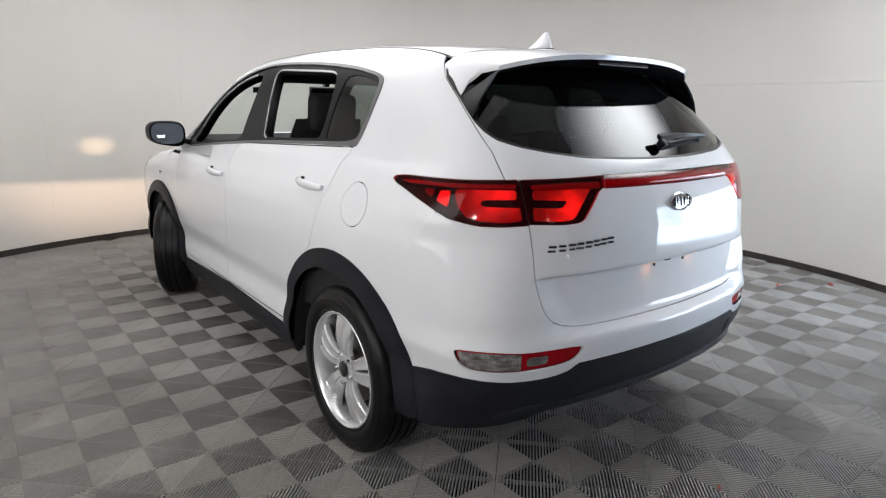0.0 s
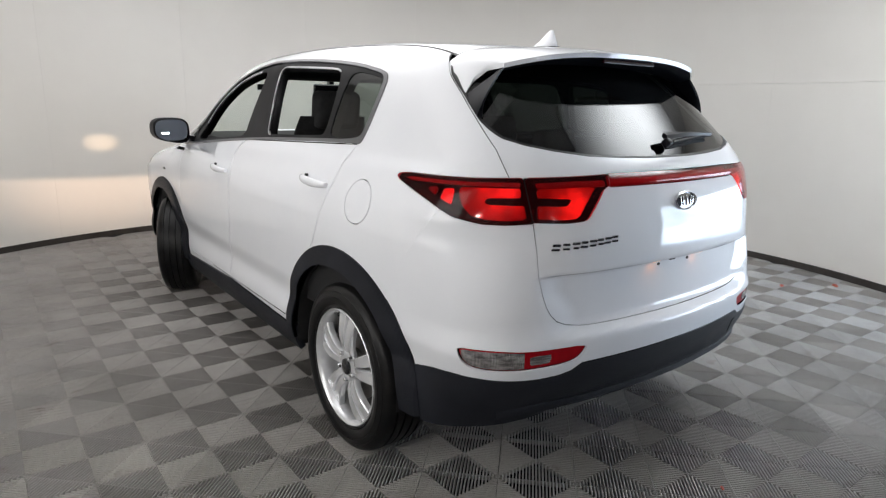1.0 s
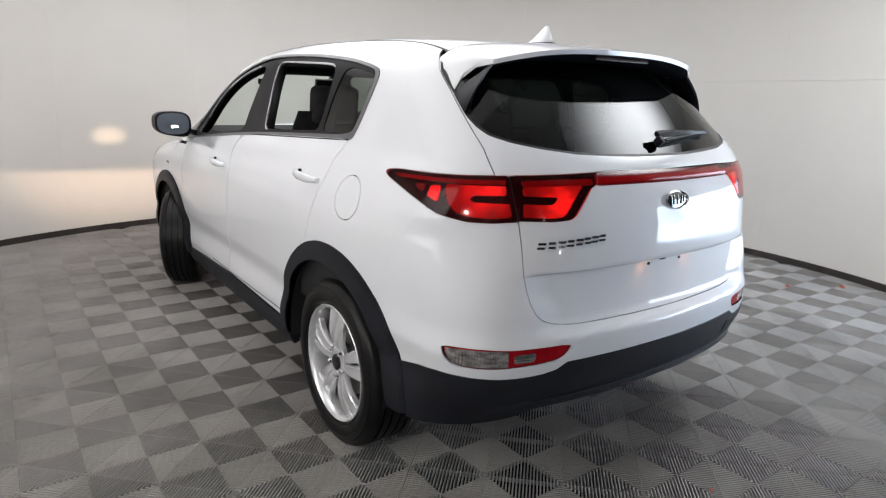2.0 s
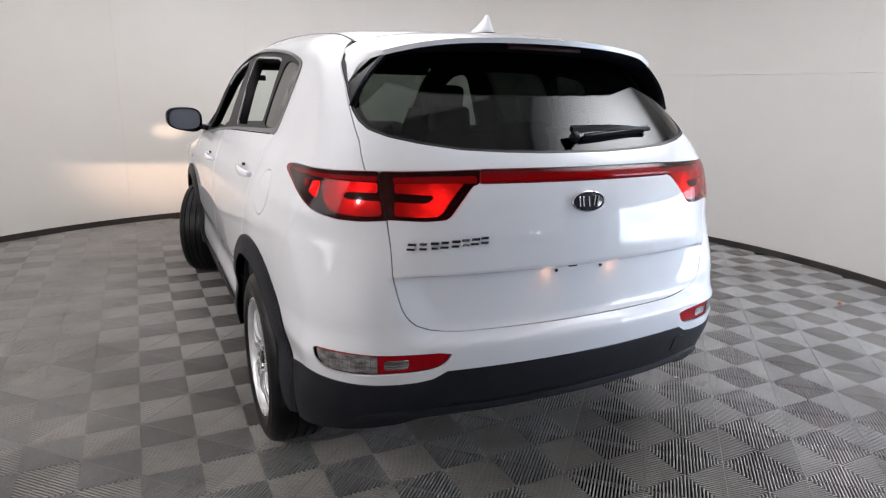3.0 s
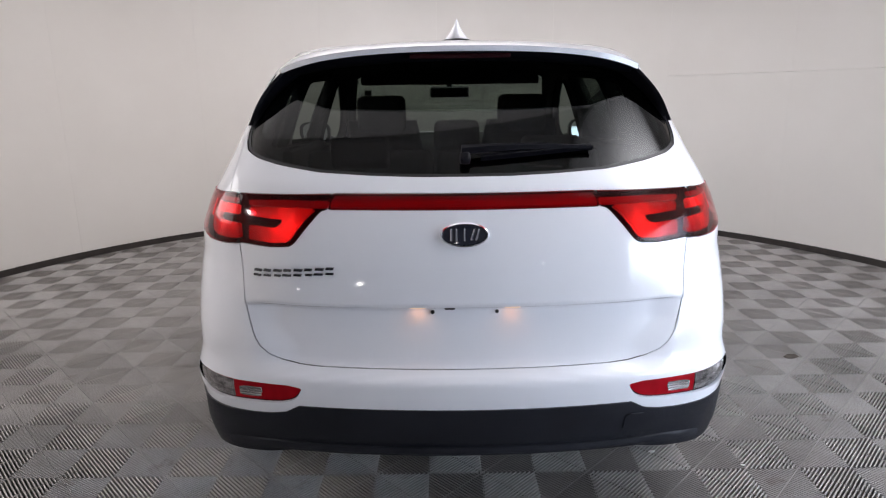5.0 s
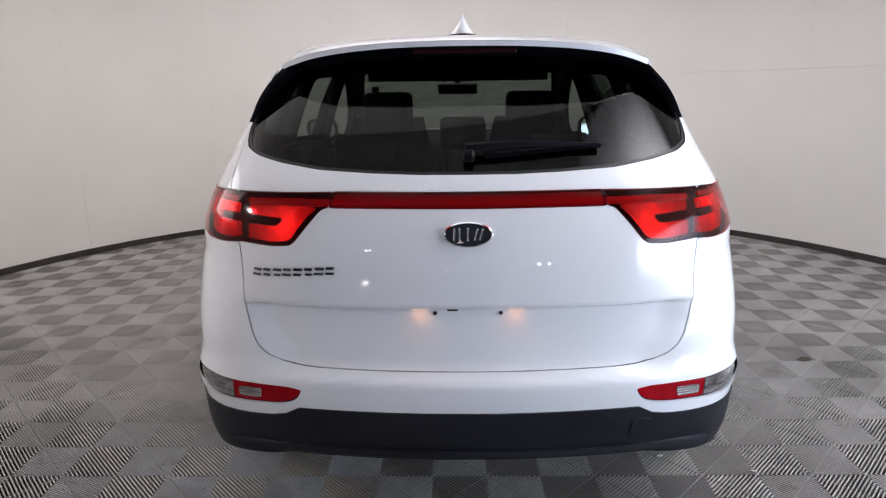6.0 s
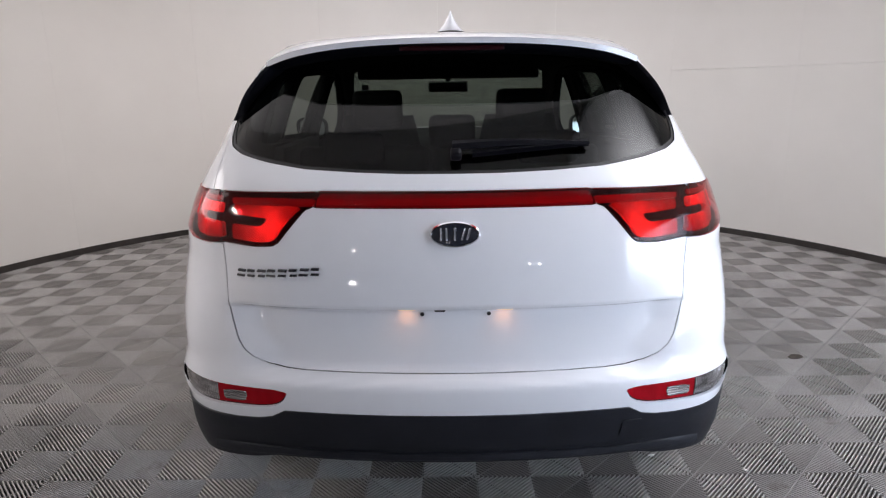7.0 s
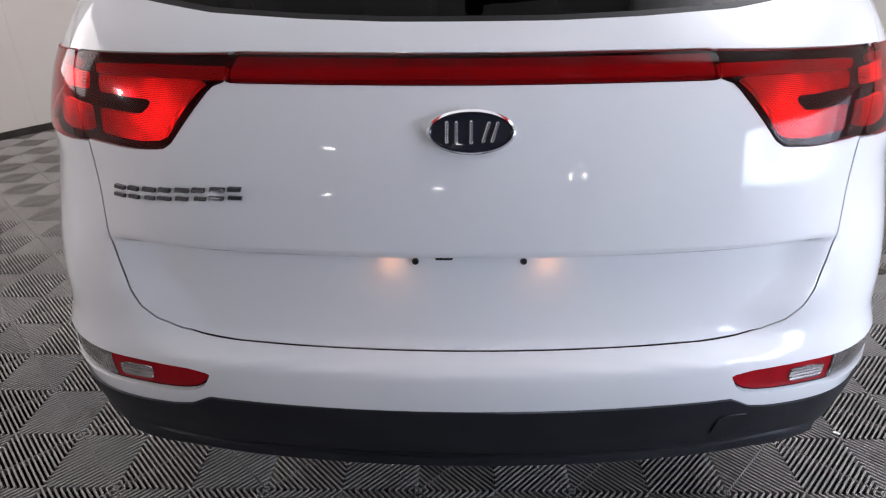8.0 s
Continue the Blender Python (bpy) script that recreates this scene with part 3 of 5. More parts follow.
def clip(net, f):
    """The piece of a net where the field f (one value a point) is negative, cut clean along its zero line."""
    P, N, T = net
    ins = f < 0
    count = ins[T].sum(1)
    keep = T[count == 3]
    extra, points, normals = [], [P], [N]
    made = {}
    total = len(P)
    for n_in in (1, 2):
        part_t = T[count == n_in]
        if not len(part_t):
            continue
        odd = ins[part_t] if n_in == 1 else ~ins[part_t]
        k = odd.argmax(1)
        r = np.arange(len(part_t))
        a, b, c = part_t[r, k], part_t[r, (k + 1) % 3], part_t[r, (k + 2) % 3]
        cuts = []
        for e in (b, c):
            lo, hi = np.minimum(a, e), np.maximum(a, e)
            s = f[lo] / (f[lo] - f[hi])
            key = lo.astype(np.int64) * len(P) + hi
            uniq, first, back = np.unique(key, return_index=True, return_inverse=True)
            index = np.empty(len(uniq), np.int64)
            fresh = []
            for m, kk in enumerate(uniq):
                if kk in made:
                    index[m] = made[kk]
                else:
                    made[kk] = index[m] = total
                    total += 1
                    fresh.append(first[m])
            if fresh:
                g = np.array(fresh)
                w = s[g][:, None]
                points.append(P[lo[g]] * (1 - w) + P[hi[g]] * w)
                nn = N[lo[g]] * (1 - w) + N[hi[g]] * w
                normals.append(nn / np.linalg.norm(nn, axis=1)[:, None])
            cuts.append(index[back])
        ab, ac = cuts
        if n_in == 1:
            extra.append(np.stack([a, ab, ac], 1))
        else:
            extra += [np.stack([ab, b, c], 1), np.stack([ab, c, ac], 1)]
    T2 = np.concatenate([keep] + extra) if extra else keep
    P2, N2 = np.concatenate(points), np.concatenate(normals)
    used = np.unique(T2)
    remap = np.full(len(P2), -1)
    remap[used] = np.arange(len(used))
    return P2[used], N2[used], remap[T2]


def chaikin(pts, rounds=2, closed=True):
    pts = [np.array(p, float) for p in pts]
    for _ in range(rounds):
        out = []
        n = len(pts)
        for i in range(n if closed else n - 1):
            a, b = pts[i], pts[(i + 1) % n]
            out += [a * 0.75 + b * 0.25, a * 0.25 + b * 0.75]
        pts = out
    return pts


def sdf(a, b, loop):
    """Signed distance of the points (a, b) to a closed outline; negative inside."""
    loop = np.array(loop, float)
    lo, hi = loop.min(0) - 0.06, loop.max(0) + 0.06
    near_box = (a > lo[0]) & (a < hi[0]) & (b > lo[1]) & (b < hi[1])
    out = np.full(len(a), 0.06)
    qa, qb = a[near_box], b[near_box]
    best = np.full(len(qa), 9.0)
    inside = np.zeros(len(qa), bool)
    for (x0, y0), (x1, y1) in zip(loop, np.roll(loop, -1, 0)):
        dx, dy = x1 - x0, y1 - y0
        s = np.clip(((qa - x0) * dx + (qb - y0) * dy) / max(dx * dx + dy * dy, 1e-12), 0, 1)
        best = np.minimum(best, (qa - x0 - s * dx) ** 2 + (qb - y0 - s * dy) ** 2)
        if y0 != y1:
            inside ^= ((y0 > qb) != (y1 > qb)) & (qa < x0 + (qb - y0) / (y1 - y0) * dx)
    best = np.sqrt(best)
    out[near_box] = np.where(inside, -best, best)
    return out


def region(net, loop, grow=0.0):
    return clip(net, sdf(unwrap(net[0]), net[0][:, 2], loop) - grow)


def without(net, loop, grow=0.0):
    return clip(net, grow - sdf(unwrap(net[0]), net[0][:, 2], loop))


def lift(net, off):
    return net[0] + net[1] * off, net[1], net[2]


def mirror(net):
    flip = np.array([-1.0, 1, 1])
    return net[0] * flip, net[1] * flip, net[2][:, ::-1]


def both(net):
    """The net with its mirror image; the middle line is welded."""
    P, N, T = net
    Q, M, U = mirror(net)
    on = np.abs(P[:, 0]) < 1e-6
    index = np.where(on, np.arange(len(P)), -1)
    fresh = np.cumsum(~on) - 1 + len(P)
    index = np.where(on, index, fresh)
    N = N.copy()
    N[on, 0] = 0
    return np.concatenate([P, Q[~on]]), np.concatenate([N, M[~on]]), np.concatenate([T, index[U]])


def panel(name, net, mat, parent, turn_in=0.010, label=""):
    """A sheet of skin as one mesh, its rim turned inwards so that it has thickness."""
    P, N, T = net
    e = np.concatenate([T[:, [0, 1]], T[:, [1, 2]], T[:, [2, 0]]])
    key = np.sort(e, 1)
    key = key[:, 0].astype(np.int64) * len(P) + key[:, 1]
    _, first, count = np.unique(key, return_index=True, return_counts=True)
    rim = e[first[count == 1]]
    ends = np.unique(rim)
    index = np.full(len(P), -1)
    index[ends] = len(P) + np.arange(len(ends))
    me = bpy.data.meshes.new(name)
    a, b = rim[:, 0], rim[:, 1]
    # the rim strip has vertices of its own, so that its shading stays apart
    top = np.full(len(P), -1)
    top[ends] = len(P) + len(ends) + np.arange(len(ends))
    strip = np.concatenate([np.stack([top[b], top[a], index[a]], 1), np.stack([top[b], index[a], index[b]], 1)])
    V = np.concatenate([P, P[ends] - N[ends] * turn_in, P[ends]])
    F = np.concatenate([T, strip])
    me.from_pydata(V.tolist(), [], F.tolist())
    me.materials.append(mat)
    me.polygons.foreach_set("use_smooth", [True] * len(me.polygons))
    away = np.zeros_like(P)
    mid = P.mean(0)
    for k in ends:
        v = P[k] - mid
        away[k] = v - N[k] * v.dot(N[k])
    away = away[ends] / np.maximum(np.linalg.norm(away[ends], axis=1), 1e-6)[:, None]
    bent = N[ends] + away
    bent /= np.linalg.norm(bent, axis=1)[:, None]
    me.normals_split_custom_set_from_vertices(np.concatenate([N, away, bent]).tolist())
    me.update()
    ob = new(name, me)
    ob.parent = parent
    if label:
        tagged(ob, label)
    return ob


# ---- outlines on the skin: (distance round the car, height) ----
def U(y):
    return y - SPINE0 + 0.95 * math.pi / 2


GATE = [(-0.2, 0.690), (0.27, 0.691), (0.40, 0.692), (0.46, 0.695), (0.505, 0.704), (0.538, 0.721), (0.560, 0.745), (0.576, 0.776), (0.588, 0.815), (0.600, 0.865), (0.604, 0.90), (0.610, 0.96), (0.622, 1.045),
        (0.693, 1.178), (0.736, 1.260), (0.816, 1.354), (0.894, 1.437), (0.972, 1.505), (1.016, 1.567), (1.02, 1.70), (-0.2, 1.9)]
GLASS = [(-0.2, 1.229), (0.14, 1.230), (0.278, 1.234), (0.426, 1.242), (0.554, 1.259), (0.648, 1.276), (0.722, 1.296), (0.765, 1.320), (0.804, 1.350), (0.884, 1.434), (0.960, 1.500), (1.0, 1.56), (0.9, 1.75), (-0.2, 1.75)]
GATE_LAMP = [(0.372, 1.185), (0.372, 1.149), (0.384, 1.147), (0.394, 1.141), (0.411, 1.117), (0.434, 1.084), (0.453, 1.056), (0.466, 1.047), (0.52, 1.043), (0.621, 1.045), (0.652, 1.179)]
BAR = [(-0.2, 1.146), (0.36, 1.148), (0.370, 1.149), (0.370, 1.186), (-0.2, 1.184)]
SIDE_LAMP = [(0.626, 1.042), (0.70, 1.036), (0.768, 1.036), (0.855, 1.052), (0.94, 1.088), (1.062, 1.127), (1.105, 1.139), (1.125, 1.150), (1.115, 1.160), (1.06, 1.166), (0.917, 1.169), (0.80, 1.172), (0.657, 1.179)]
FOG = [(0.437, 0.640), (0.448, 0.613), (0.462, 0.597), (0.486, 0.584), (0.537, 0.577), (0.593, 0.575), (0.663, 0.573), (0.72, 0.573), (0.776, 0.576), (0.803, 0.592), (0.818, 0.625), (0.820, 0.640), (0.76, 0.643), (0.698, 0.643), (0.651, 0.640), (0.582, 0.637)]
BUMPER_TOP = [(-0.2, 0.6875), (0.27, 0.6885), (0.40, 0.6895), (0.461, 0.6925), (0.5065, 0.7018), (0.5402, 0.7192), (0.5624, 0.7438), (0.5784, 0.7752), (0.5905, 0.8146), (0.6025, 0.865), (0.6065, 0.90), (0.6125, 0.96), (0.6245, 1.037),
              (0.70, 1.032), (0.768, 1.032), (0.855, 1.047), (0.90, 1.068), (0.945, 1.01), (1.00, 0.93), (1.075, 0.83), (1.12, 0.75)]
SKIRT = [(-0.2, 0.577), (0.335, 0.577), (0.452, 0.577), (0.470, 0.566), (0.49, 0.553), (0.53, 0.544), (0.582, 0.540), (0.665, 0.541), (0.76, 0.545), (0.834, 0.545), (0.90, 0.535), (0.955, 0.520), (0.985, 0.512)]
HUB_R, HUB_F, HUB_Z = 0.925, 3.625, 0.345


def yz(points):
    return [(U(y), z) for y, z in points]


def arch_loop(hub, outer, wide, n=48):
    """The outline of a wheel arch of that radius, open to the ground."""
    pts = [(U(hub) + wide * math.cos(a), HUB_Z + outer * math.sin(a)) for a in np.linspace(-0.35, math.pi + 0.35, n)]
    return pts + [(pts[-1][0], -0.3), (pts[0][0], -0.3)]


DLO = chaikin(yz([(0.915, 1.240), (0.93, 1.240), (1.29, 1.230), (1.97, 1.200), (2.89, 1.128), (3.18, 1.098), (3.21, 1.11), (3.13, 1.18), (2.95, 1.30), (2.70, 1.435), (2.40, 1.550), (2.15, 1.596),
                  (1.93, 1.604), (1.53, 1.592), (1.15, 1.562), (0.95, 1.528), (0.87, 1.513), (0.842, 1.485), (0.858, 1.41), (0.885, 1.31)]), 2)
DLO_IN = chaikin(yz([(0.945, 1.262), (1.29, 1.250), (1.97, 1.219), (2.89, 1.146), (3.10, 1.122), (2.93, 1.285), (2.68, 1.418), (2.39, 1.530), (2.14, 1.577),
                     (1.93, 1.585), (1.53, 1.573), (1.15, 1.543), (0.96, 1.511), (0.895, 1.497), (0.882, 1.470), (0.897, 1.40), (0.92, 1.31)]), 2)
REAR_OPEN = chaikin(yz([(1.235, 1.262), (1.30, 1.256), (1.76, 1.238), (1.83, 1.238), (1.845, 1.29), (1.915, 1.52), (1.905, 1.560), (1.84, 1.563), (1.34, 1.541), (1.265, 1.530), (1.245, 1.46)]), 2)
FRONT_OPEN = chaikin(yz([(2.15, 1.212), (2.30, 1.198), (2.80, 1.160), (2.95, 1.150), (2.93, 1.20), (2.83, 1.31), (2.62, 1.435), (2.36, 1.522), (2.17, 1.552), (2.095, 1.545), (2.10, 1.48), (2.14, 1.30)]), 2)
QUARTER = chaikin(yz([(0.945, 1.262), (1.19, 1.254), (1.205, 1.30), (1.19, 1.48), (1.15, 1.530), (0.97, 1.505), (0.905, 1.490), (0.888, 1.468), (0.900, 1.40), (0.925, 1.30)]), 1)
DOOR_R = yz([(0.944, 1.238), (0.985, 1.171), (1.018, 1.079), (1.05, 1.0), (1.082, 0.924), (1.131, 0.82), (1.20, 0.74), (1.30, 0.64), (1.40, 0.5), (1.45, 0.40), (2.262, 0.40), (2.245, 0.52), (2.19, 0.76), (2.182, 0.88), (2.195, 1.02), (2.20, 1.10), (2.16, 1.150), (2.085, 1.194)])
DOOR_F = yz([(2.092, 1.194), (2.167, 1.150), (2.207, 1.10), (2.202, 1.02), (2.189, 0.88), (2.197, 0.76), (2.252, 0.52), (2.269, 0.40), (3.10, 0.40), (3.18, 0.55), (3.20, 0.80), (3.19, 1.0), (3.16, 1.10), (2.89, 1.128)])
SILL = yz([(1.40, 0.37), (2.25, 0.395), (3.15, 0.36), (3.25, 0.36), (3.25, 0.10), (1.35, 0.10)])
FUEL = [(U(0.795) + 0.088 * math.cos(a), 1.035 + 0.082 * math.sin(a)) for a in np.linspace(0, 2 * math.pi, 40, endpoint=False)]
HEAD = chaikin(yz([(4.02, 0.955), (4.08, 0.90), (4.20, 0.855), (4.36, 0.825), (4.46, 0.83), (4.46, 0.92), (4.30, 0.965), (4.12, 0.985)]), 1)

car = thing("car", "white compact sport utility car with red tail lamps lit", "car")
full = half_body()
y_of = lambda net: net[0][:, 1]
z_of = lambda net: net[0][:, 2]

# below the skirts there is no skin
full = clip(full, 0.25 - z_of(full))
arch_r, arch_f = arch_loop(HUB_R, 0.495, 0.515), arch_loop(HUB_F, 0.495, 0.515)
inner_r, inner_f = arch_loop(HUB_R, 0.418, 0.430), arch_loop(HUB_F, 0.418, 0.430)

# tail: gate, glass, lamps
tail = clip(full, y_of(full) - 0.95)
gate_net = clip(region(tail, GATE, -0.0008), y_of(region(tail, GATE, -0.0008)) - 0.60)
white_gate = without(without(without(without(gate_net, GLASS, 0.002), GATE_LAMP, 0.003), BAR, 0.003), SIDE_LAMP, 0.003)
gate = panel("tailgate", both(white_gate), WHITE, car)
# dark seal ring round the window, then the pane
glass_net = clip(region(tail, GLASS, 0.0), y_of(region(tail, GLASS, 0.0)) - 0.60)
ring = lift(clip(glass_net, -0.007 - sdf(unwrap(glass_net[0]), z_of(glass_net), GLASS)), -0.003)
panel("window_seal", both(ring), SEAL, gate, 0.006)
pane = lift(region(glass_net, GLASS, -0.004), -0.0055)
panel("rear_window", both(pane), REAR_GLASS, gate, 0.0, "dark tinted rear window")

bar_net = region(tail, BAR, 0.0)
# the bar's lens is rounded from top to bottom
bulge = np.clip((z_of(bar_net) - 1.166) / 0.019, -1, 1)
bar_n = bar_net[1] + np.stack([0 * bulge, 0 * bulge, 0.75 * bulge], 1)
bar_n /= np.linalg.norm(bar_n, axis=1)[:, None]
bar_net = (bar_net[0] + bar_net[1] * (0.007 * (1 - bulge ** 2))[:, None], bar_n, bar_net[2])
panel("lamp_bar", both(lift(bar_net, 0.002)), RED_LENS, gate, 0.0015, "slim red light bar")
bar_back = region(tail, BAR, -0.001)
panel("lamp_bar_core", both(lift(clip(clip(bar_back, z_of(bar_back) - 1.1710), 1.1545 - z_of(clip(bar_back, z_of(bar_back) - 1.1710))), -0.006)), LIT_BAR, gate, 0.004)
panel("lamp_bar_housing", both(lift(bar_back, -0.010)), LAMP_DARK, gate, 0.0)


def on_tail(u, z):
    """The point of the skin that far round the car, at that height, as positive x."""
    k = np.argmin((unwrap(tail[0]) - u) ** 2 + (tail[0][:, 2] - z) ** 2)
    x, y, z = tail[0][k]
    return abs(float(x)), float(y), float(z)


GATE_LIT = lit_red("lit_red_gate_optics", 0.48, (1.0, 0.085, 0.05), on_tail(0.495, 1.092), 0.11)
SIDE_LIT = lit_red("lit_red_side_optics", 0.44, (1.0, 0.06, 0.05), on_tail(0.715, 1.140), 0.12)
for side in (1, -1):
    turn = (lambda n: n) if side == 1 else mirror
    glp = GATE_LAMP
    lens = region(tail, glp, 0.0)
    lamp = panel("gate_lamp", turn(lift(lens, 0.003)), RED_LENS, gate, 0.0015, "lit red tail lamp")
    panel("lamp_housing", turn(lift(region(tail, glp, -0.001), -0.030)), LAMP_DARK, lamp, 0.0)
    lit = [(0.410, 1.1535), (0.428, 1.134), (0.455, 1.096), (0.472, 1.066), (0.484, 1.055), (0.52, 1.052), (0.604, 1.053), (0.606, 1.095), (0.520, 1.094), (0.507, 1.099), (0.496, 1.119), (0.606, 1.122), (0.612, 1.1515), (0.50, 1.1535)]
    band = [(0.376, 1.172), (0.376, 1.153), (0.50, 1.1545), (0.612, 1.1525), (0.617, 1.168), (0.50, 1.173)]
    panel("dim_band", turn(lift(region(tail, band, 0.0), -0.012)), DIM_BAND, lamp, 0.006)
    panel("lit_optic", turn(lift(region(tail, lit, 0.0), -0.016)), GATE_LIT, lamp, 0.012)
    slp = SIDE_LAMP
    lens = region(tail, slp, 0.0)
    lamp = panel("side_lamp", turn(lift(lens, 0.003)), RED_LENS, car, 0.0015, "lit red wrap-round tail lamp")
    panel("lamp_housing", turn(lift(region(tail, slp, -0.001), -0.030)), LAMP_DARK, lamp, 0.0)
    lit = [(0.638, 1.052), (0.70, 1.047), (0.765, 1.050), (0.805, 1.060), (0.835, 1.090), (0.850, 1.130), (0.846, 1.148), (0.662, 1.152), (0.656, 1.122), (0.760, 1.120), (0.770, 1.108), (0.757, 1.097), (0.648, 1.096)]
    band = [(0.66, 1.156), (0.80, 1.153), (0.92, 1.151), (1.06, 1.147), (1.11, 1.150), (1.06, 1.158), (0.92, 1.162), (0.80, 1.165), (0.662, 1.170)]
    panel("dim_band", turn(lift(region(tail, band, 0.0), -0.012)), DIM_BAND, lamp, 0.006)
    panel("lit_optic", turn(lift(region(tail, lit, 0.0), -0.016)), SIDE_LIT, lamp, 0.012)
    for a, b in ((0.872, 0.916), (0.935, 0.975)):
        cell = [(a, 1.085 + (a - 0.87) * 0.38), (b, 1.085 + (b - 0.87) * 0.40), (b - 0.012, 1.140), (a - 0.006, 1.142)]
        panel("lit_cell", turn(lift(region(tail, cell, -0.002), -0.014)), LIT_CELL if a < 0.9 else LIT_BAR, lamp, 0.008)

# bumper: white shell over a black skirt
BUMPER = BUMPER_TOP + [(1.13, 0.5)] + SKIRT[::-1]
low = clip(full, y_of(full) - 0.95)
bumper_net = without(without(region(low, BUMPER, 0.0008), arch_r, 0.002), chaikin(FOG, 1), 0.001)
bumper = panel("rear_bumper", both(bumper_net), WHITE, car)
SKIRT_LOOP = SKIRT + [(1.3, 0.50), (1.3, 0.0), (-0.2, 0.0)]
skirt_net = without(region(low, SKIRT_LOOP, -0.0015), arch_r, -0.002)
LOW_EDGE = curve1([(0.0, 0.405), (0.35, 0.400), (0.60, 0.372), (0.80, 0.345), (0.90, 0.32), (1.0, 0.30)])
skirt_net = clip(skirt_net, LOW_EDGE(unwrap(skirt_net[0])) - z_of(skirt_net))
skirt = panel("bumper_skirt", both(lift(skirt_net, 0.004)), BLACK_PLASTIC, car, 0.03, "black textured plastic bumper skirt")
for side in (1, -1):
    turn = (lambda n: n) if side == 1 else mirror
    fog = panel("bumper_lamp", turn(lift(region(low, chaikin(FOG, 1), -0.002), -0.010)), RED_PLASTIC, bumper, 0.012, "red reflector with a clear reversing lens")
    CLEAR = [(0.632, 0.56), (0.86, 0.56), (0.86, 0.66), (0.632, 0.66)]
    panel("reversing_lens", turn(lift(region(region(low, chaikin(FOG, 1), -0.005), CLEAR, 0.0), -0.007)), CLEAR_LENS, fog, 0.004)
    INSET = [(0.553, 0.589), (0.615, 0.588), (0.615, 0.618), (0.553, 0.619)]
    panel("reflector_inset", turn(lift(region(low, INSET, 0.0), -0.007)), INSET_LENS, fog, 0.004)

# sides
for side in (1, -1):
    turn = (lambda n: n) if side == 1 else mirror
    skin = without(full, GATE, 0.0024)
    skin = without(skin, SIDE_LAMP, 0.003)
    skin = without(skin, BUMPER, 0.0015)
    skin = without(skin, SKIRT_LOOP, 0.0015)
    skin = without(skin, arch_r, 0.0)
    skin = without(skin, arch_f, 0.0)
    skin = without(skin, DLO, 0.0)
    skin = without(skin, SILL, 0.0)
    # roof and bonnet are apart from the flanks
    edge_x = np.abs(skin[0][:, 0]) - (0.572 + 0.02 * step(1.0, 2.0, y_of(skin)))
    flank = clip(skin, np.where(z_of(skin) > 1.3, -edge_x + 0.004, -0.05))
    quarter = without(without(flank, DOOR_R, 0.002), DOOR_F, 0.002)
    if side == 1:
        quarter = without(quarter, FUEL, 0.0022)
    back = clip(quarter, y_of(quarter) - 2.6)
    panel("side_body", turn(back), WHITE, car)
    frontal = without(clip(quarter, 2.6 - y_of(quarter)), HEAD, 0.002)
    bonnet_line = lambda n: z_of(n) - (1.06 - 0.16 * step(3.4, 4.4, y_of(n)))
    wing = clip(frontal, bonnet_line(frontal))
    panel("front_wing", turn(wing), WHITE, car)
    panel("rear_door", turn(without(without(region(flank, DOOR_R, -0.0025), arch_r, 0.0), DLO, 0.0)), WHITE, car)
    panel("front_door", turn(region(flank, DOOR_F, -0.0025)), WHITE, car)
    if side == 1:
        panel("fuel_door", lift(region(full, FUEL, -0.002), 0.0005), WHITE, car)
    # arches and sill
    for name, outer, inner in (("rear_arch_trim", arch_r, inner_r), ("front_arch_trim", arch_f, inner_f)):
        band = without(region(full, outer, 0.0), inner, 0.0)
        band = clip(band, 0.325 - z_of(band))
        f_out = -sdf(unwrap(band[0]), z_of(band), outer)
        bulge = 0.020 * np.sqrt(np.clip(f_out / 0.03, 0, 1)) + 0.006
        band = (band[0] + band[1] * bulge[:, None], band[1], band[2])
        panel(name, turn(band), BLACK_PLASTIC, car, 0.018, "black plastic wheel arch trim")
    sill = without(without(region(full, SILL, 0.0), inner_r, 0.0), inner_f, 0.0)
    panel("sill", turn(lift(sill, 0.010)), BLACK_PLASTIC, car, 0.03, "black plastic sill cladding")
    # window surround
    surround = without(region(full, DLO, -0.0005), DLO_IN, 0.007)
    panel("window_trim", turn(lift(surround, 0.004)), TRIM, car, 0.012, "satin metal window surround")
    frame_net = without(without(without(region(full, DLO_IN, 0.0065), REAR_OPEN, 0.0), FRONT_OPEN, 0.0), QUARTER, 0.0)
    panel("window_frame", turn(lift(frame_net, -0.004)), PILLAR, car, 0.045, "dark door frame and pillar")
    # bright strips stand in for reflections along the edges of the door frames
    for name, hole in (("rear_frame_glint", REAR_OPEN), ("front_frame_glint", FRONT_OPEN)):
        strip = without(region(full, hole, 0.007), hole, 0.0)
        if name.startswith("rear"):
            strip = clip(strip, np.minimum(1.80 - y_of(strip), 1.528 - z_of(strip)))
        else:
            strip = clip(strip, np.maximum(2.20 - y_of(strip), 1.25 - z_of(strip)))
        panel(name, turn(lift(strip, 0.0)), FRAME_GLINT, car, 0.010)
    if side == -1:
        panel("rear_door_window", turn(lift(region(full, REAR_OPEN, 0.004), -0.012)), DARK_GLASS, car, 0.0, "dark tinted rear door window")
    panel("quarter_window", turn(lift(region(full, QUARTER, 0.004), -0.008)), QUARTER_GLASS if side == 1 else DARK_GLASS, car, 0.0, "dark tinted fixed quarter window")

